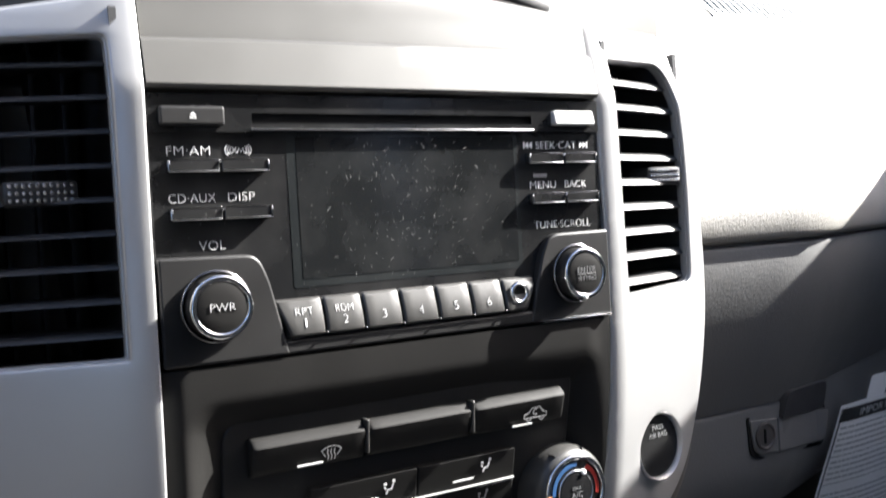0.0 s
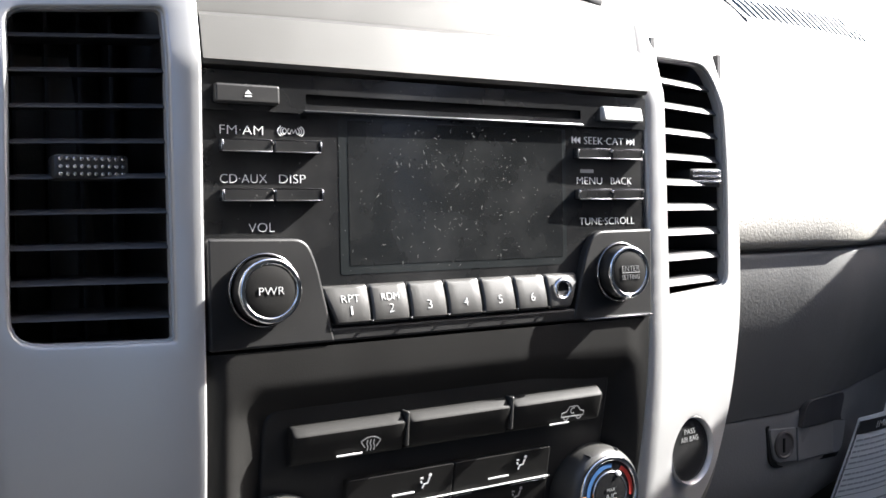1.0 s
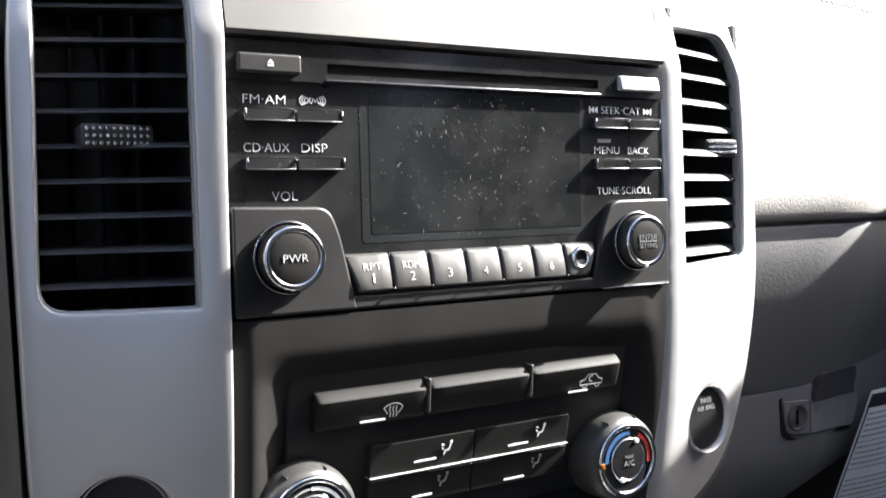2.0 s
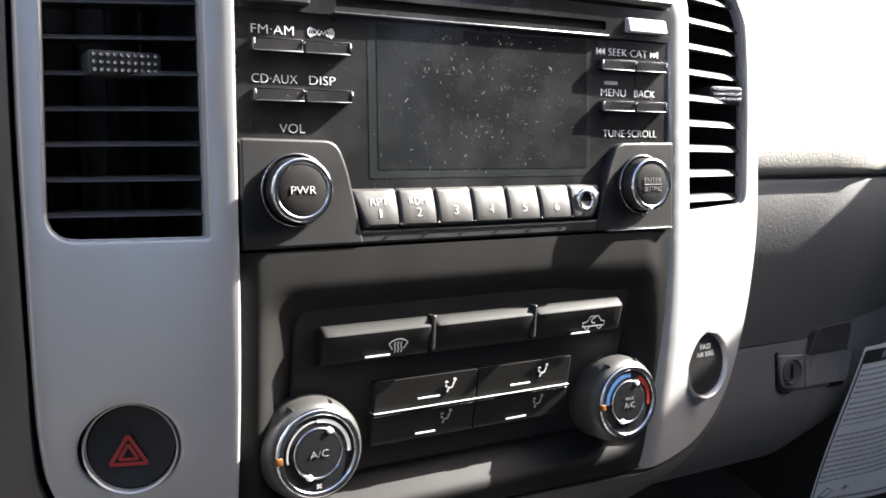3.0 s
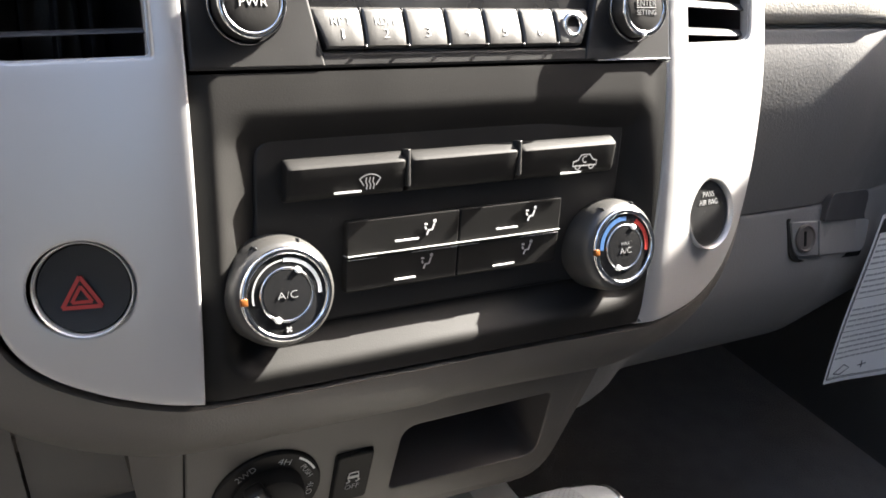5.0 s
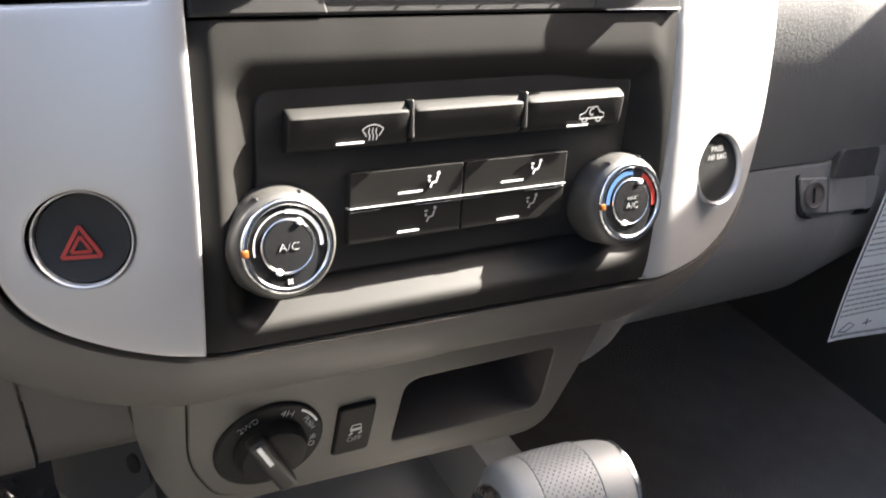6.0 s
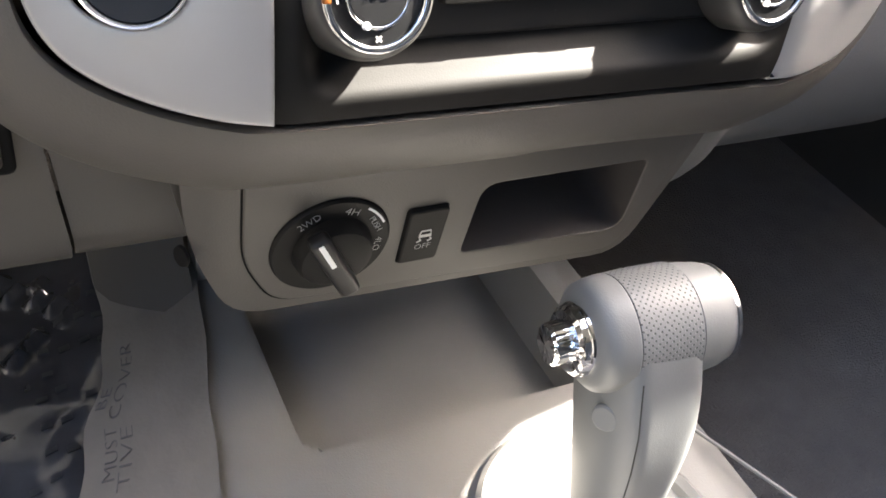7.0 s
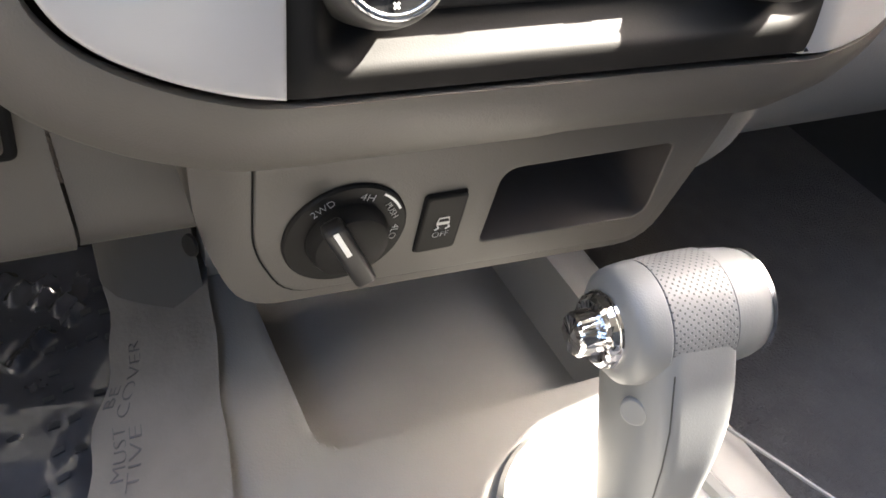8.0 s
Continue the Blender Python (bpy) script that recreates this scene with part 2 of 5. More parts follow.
def sheet(us, vs, fn, thick=None):
    """A grid surface fn(u, v) -> (x, y, z), given some thickness along thick."""
    bm = bmesh.new()
    g = [[bm.verts.new(fn(u, v)) for v in vs] for u in us]
    for i in range(len(us) - 1):
        for j in range(len(vs) - 1):
            bm.faces.new((g[i][j], g[i + 1][j], g[i + 1][j + 1], g[i][j + 1]))
    if thick:
        got = bmesh.ops.extrude_face_region(bm, geom=bm.faces[:])
        for e in got["geom"]:
            if isinstance(e, bmesh.types.BMVert):
                e.co += Vector(thick)
    return bm


def inside(p, loop):
    hit = False
    for i in range(len(loop)):
        (x0, z0), (x1, z1) = loop[i - 1], loop[i]
        if (z0 > p[1]) != (z1 > p[1]) and p[0] < x0 + (p[1] - z0) / (z1 - z0) * (x1 - x0):
            hit = not hit
    return hit


def inset_loop(loop, by, outer, holes):
    """The loop moved by this much into the plate's material."""
    k = len(loop)
    out = []
    for i, p in enumerate(loop):
        d = (loop[(i + 1) % k] - loop[i - 1]).normalized()
        out.append(Vector((-d.y, d.x)))
    q = loop[0] + out[0] * 1e-4
    sg = 1 if inside(q, outer) and not any(inside(q, h) for h in holes) else -1
    moved = [p + n * sg * by for p, n in zip(loop, out)]
    for _ in range(8):          # keep tight corners from turning inside out
        for i in range(k):
            if (moved[i] - moved[i - 1]).dot(loop[i] - loop[i - 1]) < 0:
                moved[i] = (moved[i] + moved[i - 1]) / 2
                moved[i - 1] = moved[i].copy()
    return moved


def cut_plate(outer, holes, surface, thick, step=0.006, lip=0.0):
    """A plate with this outline and holes, bent to y = surface(x, z), thick towards +y, its front edges rounded by lip."""
    pts, edges, rims = [], [], []
    for loop in [outer] + holes:
        n0 = len(pts)
        fine = []
        for i, p in enumerate(loop):
            a, b = Vector(p), Vector(loop[(i + 1) % len(loop)])
            m = max(1, int((b - a).length / step))
            fine += [a + (b - a) * j / m for j in range(m)]
        rims.append(fine)
        pts += inset_loop(fine, lip, outer, holes) if lip else fine
        edges += [(n0 + i, n0 + (i + 1) % len(fine)) for i in range(len(fine))]
    rim_pts = list(pts)
    xs, zs = [p[0] for p in outer], [p[1] for p in outer]
    x = min(xs) + step / 2
    while x < max(xs):
        z = min(zs) + step / 2
        while z < max(zs):
            if inside((x, z), outer) and not any(inside((x, z), h) for h in holes) and min((Vector((x, z)) - q).length for q in rim_pts) > step * 0.55:
                pts.append(Vector((x, z)))
            z += step
        x += step
    vs, _, tris, *_ = delaunay_2d_cdt(pts, edges, [], 0, 1e-6)
    loops = [[pts[a] for a, b in edges[n:n + len(r)]] for n, r in zip([sum(len(q) for q in rims[:k]) for k in range(len(rims))], rims)]
    bm = bmesh.new()
    made = [bm.verts.new((v.x, surface(v.x, v.y), v.y)) for v in vs]
    for t in tris:
        c = sum((vs[i] for i in t), Vector((0, 0))) / 3
        if inside(c, loops[0]) and not any(inside(c, h) for h in loops[1:]):
            bm.faces.new([made[i] for i in t])
    for v in [v for v in bm.verts if not v.link_faces]:
        bm.verts.remove(v)
    if not lip:
        bmesh.ops.recalc_face_normals(bm, faces=bm.faces)
        got = bmesh.ops.extrude_face_region(bm, geom=bm.faces[:])
        for e in got["geom"]:
            if isinstance(e, bmesh.types.BMVert):
                e.co.y += thick
        return bm
    for inner, rim_ in zip(loops, rims):
        k = len(rim_)
        prev = None
        for f, drop in [(math.sin(a), 1 - math.cos(a)) for a in [math.pi / 2 * i / 4 for i in range(5)]] + [(1.0, thick / lip)]:
            ring = []
            for a, b in zip(inner, rim_):
                q = a + (b - a) * f
                ring.append(bm.verts.new((q.x, surface(q.x, q.y) + lip * drop, q.y)))
            if prev:
                for i in range(k):
                    bm.faces.new((prev[i - 1], prev[i], ring[i], ring[i - 1]))
            prev = ring
    bmesh.ops.remove_doubles(bm, verts=bm.verts[:], dist=5e-6)
    return bm


def stroke(lines, width, y=0.0, thick=0.0002, closed=False):
    """Flat printed lines through points in (x, z)."""
    bm = bmesh.new()
    for pts in lines:
        pts = [Vector(p) for p in pts]
        k = len(pts)
        left, right = [], []
        for i, p in enumerate(pts):
            a, b = pts[max(i - 1, 0)], pts[min(i + 1, k - 1)]
            d = (b - a).normalized()
            nn = Vector((-d.y, d.x)) * width / 2
            for side, q in ((left, p + nn), (right, p - nn)):
                side.append(bm.verts.new((q.x, y, q.y)))
        for i in range(k - 1):
            bm.faces.new((left[i], left[i + 1], right[i + 1], right[i]))
    got = bmesh.ops.extrude_face_region(bm, geom=bm.faces[:])
    for e in got["geom"]:
        if isinstance(e, bmesh.types.BMVert):
            e.co.y -= thick
    return bm


def lettering(text, x0, x1, zc, height, y, turn=0.0, bold=-0.025):
    """Words as a thin mesh, fitted between x0 and x1 with capitals of this height."""
    cu = bpy.data.curves.new("lettering", 'FONT')
    cu.body, cu.extrude, cu.offset = text, 0.01, bold
    cu.resolution_u = 3
    ob = bpy.data.objects.new("lettering", cu)
    scene.collection.objects.link(ob)
    bpy.context.view_layer.update()
    me = bpy.data.meshes.new_from_object(ob.evaluated_get(bpy.context.evaluated_depsgraph_get()))
    bpy.data.objects.remove(ob)
    bm = bmesh.new()
    bm.from_mesh(me)
    bpy.data.meshes.remove(me)
    xs, ys = [v.co.x for v in bm.verts], [v.co.y for v in bm.verts]
    w, h = max(xs) - min(xs), max(ys) - min(ys)
    for v in bm.verts:
        x = (v.co.x - min(xs)) / w - 0.5
        z = (v.co.y - min(ys)) / h - 0.5
        v.co = Vector((x * (x1 - x0), y - (0.0002 if v.co.z > 0 else 0.0), z * height))
    r = Matrix.Rotation(radians(turn), 4, 'Y')
    bm.transform(Matrix.Translation(((x0 + x1) / 2, 0, zc)) @ r)
    return bm


def merge(*bms):
    out = bmesh.new()
    for b in bms:
        me = bpy.data.meshes.new("tmp")
        b.to_mesh(me)
        b.free()
        out.from_mesh(me)
        bpy.data.meshes.remove(me)
    return out


def arc(cx, cz, r, a0, a1, n=10, rz=None):
    return [(cx + r * math.cos(radians(a0 + (a1 - a0) * i / n)), cz + (rz or r) * math.sin(radians(a0 + (a1 - a0) * i / n))) for i in range(n + 1)]


def smooth01(t):
    t = min(max(t, 0.0), 1.0)
    return t * t * (3 - 2 * t)


def stack_y(z):
    """How far the stack's face bends back below the radio and above it."""
    y = 0.016 * max(0.0, (-0.04 - z) / 0.125) ** 2
    return y + 0.25 * max(0.0, z - 0.052)


def bezel_fall(x, z):
    """The stack's front falls back towards its outer edges; the passenger's side lies flatter and lower."""
    d = math.hypot(max(0.0, abs(x) - 0.1), 0.008) - 0.008
    return stack_y(z) + (0.30 * d - 0.0030 if x > 0 else 0.38 * d - 0.0055)


def bezel_y(x, z):
    """The bezels' face; the passenger's one rolls off towards the radio."""
    roll = math.hypot(max(0.0, 0.1092 - x), 0.002) - 0.002 if x > 0 else 0.0
    return bezel_fall(x, z) + 0.42 * roll


def half_round(r, y, a, b, n=10):
    """The profile of a ring with a rounded crown: middle radius r, foot at y, half as wide as a, b high."""
    return [(r + a * math.cos(math.pi * i / n), y - b * math.sin(math.pi * i / n)) for i in range(n + 1)]


# ---- silver bezels with their vents ----
def bezel(side, outer, hole, round_hole):
    t = thing("centre_bezel", (side * 0.135, 0.01, -0.165), "satin silver painted plastic bezel framing an air vent", "dashboard trim", "centre bezels")
    part("plate", cut_plate(outer, [hole, round_hole], bezel_y, 0.007, 0.004, 0.0012), SILVER, t)
    mx, mz = sum(p[0] for p in hole) / len(hole), sum(p[1] for p in hole) / len(hole)
    grown, inner = [[(mx + (x - mx) * kx, mz + (z - mz) * kz) for x, z in hole] for kx, kz in ((1.012, 1.005), (0.978, 0.989))]
    part("vent_rim", cut_plate(grown, [inner], lambda x, z: bezel_y(x, z) + 0.0022, 0.004, 0.008), SILVER, t, "thin rim set into the vent opening")
    return t


LEFT_OUT = rounded([(-0.1012, 0.0865), (-0.1024, -0.02), (-0.1024, -0.1608), (-0.115, -0.1592), (-0.1315, -0.1545), (-0.1470, -0.1472), (-0.1570, -0.1392),
                    (-0.1630, -0.1285), (-0.1656, -0.110), (-0.1668, -0.080), (-0.1680, 0.0), (-0.1672, 0.05), (-0.164, 0.0775)],
                   (0.002, 0.03, 0.0005, 0.006, 0.008, 0.006, 0.006, 0.008, 0.012, 0.02, 0.03, 0.02, 0.003))
RIGHT_OUT = rounded([(0.0998, 0.088), (0.167, 0.088), (0.1708, 0.070), (0.1790, 0.042), (0.1860, 0.004), (0.1878, -0.035), (0.1868, -0.060), (0.1812, -0.103), (0.1720, -0.137),
                     (0.160, -0.1530), (0.143, -0.1622), (0.120, -0.1655), (0.0985, -0.1662), (0.1020, -0.110), (0.1034, -0.031)],
                    (0.002, 0.003, 0.02, 0.02, 0.02, 0.02, 0.02, 0.02, 0.012, 0.010, 0.008, 0.008, 0.0005, 0.03, 0.03))
bezel(-1, LEFT_OUT, rounded([(-0.1612, -0.0425), (-0.1121, -0.0424), (-0.1121, 0.0703), (-0.1590, 0.0690)], (0.010, 0.0012, 0.0025, 0.006)), circle(-0.1379, -0.1150, 0.0162, 40))
bezel(1, RIGHT_OUT, rounded([(0.1166, -0.0410), (0.1730, -0.0392), (0.1732, 0.02), (0.1682, 0.058), (0.1592, 0.0725), (0.1132, 0.0708)], (0.0012, 0.007, 0.03, 0.012, 0.008, 0.0012)),
                    circle(0.1428, -0.1188, 0.0168, 40))


def air_vent(x0, x1, z_first, pitch, tab0, tab1, fat):
    cx = (x0 + x1) / 2
    d = lambda x: bezel_y(x, 0)
    t = thing("air_vent", (cx, 0.03, -0.045), "black air vent with horizontal slats and a ribbed tab", "air vent", "dashboard air vents")
    a, b = x0 - 0.004, x1 + 0.004
    z0, z1 = -0.049, 0.080
    part("side_wall", rbox(a, a + 0.0025, d(a) + 0.006, 0.083, z0, z1), DEEP, t)
    part("side_wall", rbox(b - 0.0025, b, d(b) + 0.006, 0.083, z0, z1), DEEP, t)
    part("bottom_wall", rbox(a + 0.0025, b - 0.0025, 0.034, 0.083, z0, z0 + 0.0025), DEEP, t)
    part("top_wall", rbox(a + 0.0025, b - 0.0025, 0.042, 0.083, z1 - 0.0025, z1), DEEP, t)
    part("back_wall", rbox(a, b, 0.083, 0.086, z0, z1), DEEP, t)
    for i in range(9):
        z = z_first - pitch * i
        us = [a + 0.002 + (b - a - 0.004) * k / 8 for k in range(9)]
        prof = [(0.0, -0.0018), (0.0003, -0.0011), (0.0016, 0.0008), (0.0027, 0.0020), (0.0045, 0.0024), (0.024, 0.0032), (0.024, 0.0018), (0.004, -0.0006), (0.0006, -0.0023)]
        bm = sheet(us, [0, 1, 2, 3, 4, 5, 6, 7, 8, 0], lambda u, v: (u, d(u) + 0.0045 + stack_y(z) + prof[v][0], z + prof[v][1] * fat))
        bmesh.ops.holes_fill(bm, edges=bm.edges[:])
        part("slat", bm, SLAT, t)
    for k in range(4):
        x = a + (b - a) * (k + 1) / 5
        part("vane", rbox(x - 0.0006, x + 0.0006, 0.055, 0.078, z0 + 0.003, z1 - 0.003), DEEP, t)
    zt = z_first - pitch * 4
    yt = d((tab0 + tab1) / 2) + 0.004
    tab = part("tab", rbox(tab0, tab1, yt, yt + 0.014, zt - 0.0012, zt + 0.0072, 0.0015), SLAT, t, "black tab with rows of small knobs")
    for r in range(3):
        for c in range(10):
            x = tab0 + 0.0022 + (tab1 - tab0 - 0.0044) * c / 9
            z = zt + 0.0006 + 0.0025 * r
            bm = bmesh.new()
            bmesh.ops.create_cone(bm, segments=6, radius1=0.0010, radius2=0.0005, depth=0.0012, cap_ends=True)
            part("knob", bm, SATIN_CHROME, tab, m=Matrix.Translation((x, yt - 0.0005, z)) @ Matrix.Rotation(radians(90), 4, 'X'))
    return t


air_vent(-0.1612, -0.1121, 0.0608, 0.0118, -0.1470, -0.1230, 0.45)
# Fatter slats here put the sun's bloom into their shape.
air_vent(0.1140, 0.1732, 0.0616, 0.01204, 0.1462, 0.1690, 0.8)

# hazard switch and passenger air bag lamp, each in its round hole
hz = thing("hazard_switch", (-0.1379, 0.02, -0.132), "round black hazard switch with a red triangle", "switch")
yh = bezel_y(-0.1379, -0.1150)
lean_to = lambda x, y, z, a: Matrix.Translation((x, y, z)) @ Matrix.Rotation(radians(a), 4, 'Z') @ Matrix.Translation((-x, -y, -z))
hz_turn = lean_to(-0.1379, yh, -0.1150, -19)
part("ring", lathe([(0.0161, 0.008), (0.0161, 0.0010), (0.0158, 0.0001), (0.0153, 0.0006), (0.0149, 0.006)], -0.1379, -0.1150, y0=yh), SILVER, hz, m=hz_turn)
part("button", lathe([(0.0149, 0.008), (0.0149, 0.0035), (0.0144, 0.0028), (0.008, 0.0036), (0.0, 0.0042)], -0.1379, -0.1150, y0=yh), SATIN_BLACK, hz, m=hz_turn)
tri = lambda r: [(-0.1390 + r * math.cos(radians(a)) * 1.06, -0.1176 + r * math.sin(radians(a))) for a in (90, 210, 330)]


def triangle_line(r, w, y):
    p = tri(r)
    return stroke([[p[0], p[1]], [p[1], p[2]], [p[2], p[0]]], w, y)


part("triangle", merge(triangle_line(0.0068, 0.0013, yh + 0.0028), triangle_line(0.0035, 0.0011, yh + 0.0030)), RED_INK, hz, "red double triangle", m=hz_turn)

ab = thing("air_bag_lamp", (0.1428, 0.02, -0.1345), "round black passenger air bag lamp with white words", "indicator lamp")
ya = bezel_y(0.1428, -0.1188) - 0.0016
ab_turn = lean_to(0.1428, ya, -0.1188, 8)
part("ring", lathe([(0.0169, 0.013), (0.0169, 0.0006), (0.0166, -0.0003), (0.0162, 0.0002), (0.0158, 0.006)], 0.1428, -0.1188, y0=ya), SILVER, ab, m=ab_turn)
part("lens", lathe([(0.0158, 0.012), (0.0158, 0.0030), (0.0152, 0.0022), (0.0, 0.0020)], 0.1428, -0.1188, y0=ya), GLOSS_BLACK, ab, m=ab_turn)
part("lettering", merge(lettering("PASS", 0.1386, 0.1468, -0.1096, 0.0025, ya + 0.0018), lettering("AIR BAG", 0.1358, 0.1494, -0.1134, 0.0025, ya + 0.0018)), DIM_INK, ab, m=ab_turn)


# ---- radio ----
radio = thing("car_radio", (0, 0.02, -0.0475), "black double-height car radio with a dusty blank screen", "car radio")
part("face", prism(rrect(-0.1012, 0.1016, -0.0472, 0.0505, 0.0015), 0.0, 0.03, 0.0008), GLOSS_BLACK, radio, "dusty gloss black front")
part("top_strip", cut_plate(rrect(-0.1008, 0.1004, 0.0362, 0.0500, 0.001), [rrect(-0.0632, 0.0632, 0.0394, 0.0432, 0.0008)], lambda x, z: -0.0019, 0.0022, 0.02), GLOSS_BLACK, radio, "dusty gloss strip")
part("slot_mouth", prism(rrect(-0.0636, 0.0636, 0.0390, 0.0436, 0.0008), -0.0002, 0.001), GAP_SHADE, radio, "dark disc slot")
# The lip's highlight is made as a separate chrome strip.
part("slot_lip", rbox(-0.0640, 0.0640, -0.0028, 0.0, 0.0366, 0.0374, 0.0003), SATIN_CHROME, radio, "thin chrome strip standing in for the slot lip's highlight")
ej = part("eject_button", prism(rrect(-0.0970, -0.0738, 0.0385, 0.0452, 0.0011), -0.0042, 0.0, 0.0008), SATIN_BLACK, radio)
part("eject_symbol", merge(prism([(-0.0866, 0.0418), (-0.0842, 0.0418), (-0.0854, 0.0431)], -0.0044, -0.0040), rbox(-0.0866, -0.0842, -0.0044, -0.004, 0.0408, 0.0412)), INK, ej)
# Pale colour and upward tilt put the sun's glare on this button.
part("blank_button", prism(rrect(0.0740, 0.0965, 0.0392, 0.0455, 0.0011), lambda x, z: -0.0036 + 0.25 * (z - 0.0455), 0.0, 0.0008), PALE_BUTTON, radio, "blank button, tilted and coloured pale to stand for sun glare")


def key_bar(x0, x1, zt, mid):
    """Two gloss black keys side by side, with chrome bits put where highlights show on their ends and edges."""
    for a, b, tip in ((x0, mid - 0.0002, x0), (mid + 0.0002, x1, x1 - 0.0009)):
        k = part("key", prism(rrect(a, b, zt - 0.0044, zt + 0.0002, 0.0007), -0.0034, 0.0, 0.0006), GLOSS_BLACK, radio, "gloss black key with chrome edges")
        part("lower_edge", rbox(a + 0.0005, b - 0.0004, -0.0036, -0.0026, zt - 0.0044, zt - 0.0039, 0.0002), SATIN_CHROME, k)
        part("upper_edge", rbox(a + 0.0005, b - 0.0004, -0.0035, -0.0028, zt - 0.0001, zt + 0.0002, 0.0001), DARK_CHROME, k)
        part("key_end", rbox(tip, tip + 0.0009, -0.0038, -0.0024, zt - 0.0041, zt - 0.0001, 0.0004), CHROME, k, "bright chrome key end")
    part("nub", lathe([(0.0008, -0.0024), (0.0007, -0.0038), (0.0004, -0.0042), (0.0, -0.0043)], mid, zt - 0.0008, 12), CHROME, radio, "small chrome nub between the keys")


key_bar(-0.0952, -0.0580, 0.0262, -0.0763)
key_bar(-0.0952, -0.0577, 0.0090, -0.0763)
key_bar(0.0600, 0.0976, 0.0268, 0.0790)
key_bar(0.0605, 0.0978, 0.0092, 0.0792)

WORDS = [("FM\u00b7AM", -0.0945, -0.0790, 0.0297, 0.0030), ("CD\u00b7AUX", -0.0948, -0.0780, 0.0127, 0.0030), ("DISP", -0.0733, -0.0633, 0.0127, 0.0030),
         ("VOL", -0.0850, -0.0755, -0.0046, 0.0031), ("SEEK\u00b7CAT", 0.0662, 0.0885, 0.0306, 0.0030), ("MENU", 0.0620, 0.0760, 0.0131, 0.0030),
         ("BACK", 0.0812, 0.0932, 0.0131, 0.0030), ("TUNE\u00b7SCROLL", 0.0632, 0.0945, -0.0046, 0.0030)]
for word, x0, x1, zc, h in WORDS:
    part("lettering", lettering(word, x0, x1, zc, h, -0.0001), INK, radio)
for x, sg in ((0.0602, 1), (0.0622, 1), (0.0923, -1), (0.0943, -1)):
    pts = [(x, 0.0306), (x + 0.0018, 0.0320), (x + 0.0018, 0.0292)] if sg > 0 else [(x, 0.0306), (x - 0.0018, 0.0292), (x - 0.0018, 0.0320)]
    part("arrow", prism(pts, -0.0003, 0.0002), INK, radio)
for x in (0.0595, 0.0945):
    part("arrow_bar", rbox(x, x + 0.0005, -0.0003, 0.0002, 0.0292, 0.0320), INK, radio)
part("wave_badge", stroke([arc(-0.0685, 0.0298, r, 140, 220, 6, r * 0.55) for r in (0.0032, 0.0041, 0.0050)] + [arc(-0.0685, 0.0298, r, -40, 40, 6, r * 0.55) for r in (0.0032, 0.0041, 0.0050)]
                           + [[(-0.0708, 0.0288), (-0.0692, 0.0308)], [(-0.0708, 0.0308), (-0.0692, 0.0288)], [(-0.0690, 0.0288), (-0.0682, 0.0305), (-0.0675, 0.0291), (-0.0668, 0.0305), (-0.0662, 0.0288)]], 0.00028, -0.0001), INK, radio)
part("small_bar", rbox(0.0640, 0.0712, -0.0003, 0.0001, 0.0165, 0.0180), DIM_INK, radio)

part("screen_border", prism(rrect(-0.0500, 0.0560, -0.0228, 0.0352, 0.0012), -0.00012, 0.001), BORDER, radio, "slightly paler border of the display")
part("screen", prism(rrect(-0.0462, 0.0540, -0.0195, 0.0345, 0.0008), -0.00024, 0.001), SCREEN, radio, "dusty dark display glass")
flecks = bmesh.new()
random.seed(11)
for k in range(430):
    x, z = (random.gauss(0.004, 0.024), random.gauss(0.010, 0.017)) if k % 3 else (random.uniform(-0.095, 0.095), random.uniform(-0.022, 0.049))
    if abs(x) > 0.096 or z < -0.022 or z > 0.049 or (z < 0.036 and abs(x) > 0.056) or 0.0385 < z < 0.044:
        continue
    ln, wd, a = 0.0011 * random.random() ** 6 + 0.00012, random.uniform(0.00006, 0.00015), random.uniform(0, math.pi)
    u, w = Vector((math.cos(a), 0, math.sin(a))), Vector((-math.sin(a), 0, math.cos(a)))
    c = Vector((x, -0.0011 if z < 0.0355 else -0.0018, z))
    flecks.faces.new([flecks.verts.new(c + u * ln * p + w * wd * q) for p, q in ((-1, -0.4), (0, -1), (1, -0.3), (0.6, 0.8), (-0.5, 0.9))])
tagged(part("dust", flecks, DUST, radio, "pale dust flecks"), kind="stuff")
# raised knob surrounds
part("knob_surround", prism(rounded([(-0.1010, -0.0470), (-0.0544, -0.0470), (-0.0609, -0.0180), (-0.0649, -0.0088), (-0.1010, -0.0080)], (0.0013, 0.0013, 0.006, 0.008, 0.0013)), -0.0040, 0.002, 0.001), SATIN_BLACK, radio)
part("knob_surround", prism(rounded([(0.0560, -0.0470), (0.1014, -0.0470), (0.1014, -0.0085), (0.0685, -0.0088), (0.0635, -0.0180)], (0.0013, 0.0013, 0.0013, 0.008, 0.006)), -0.0040, 0.002, 0.001), SATIN_BLACK, radio)
part("lower_rail", prism(rrect(-0.0560, 0.0575, -0.0470, -0.0418, 0.0010), -0.0037, 0.002, 0.0010), SATIN_BLACK, radio)
# Chrome strip added only along the stretch of edge that glints.
part("rail_glint", rbox(0.062, 0.1012, -0.0046, -0.001, -0.0473, -0.0467, 0.0002), SATIN_CHROME, radio, "chrome strip standing in for a glint on the lower edge")


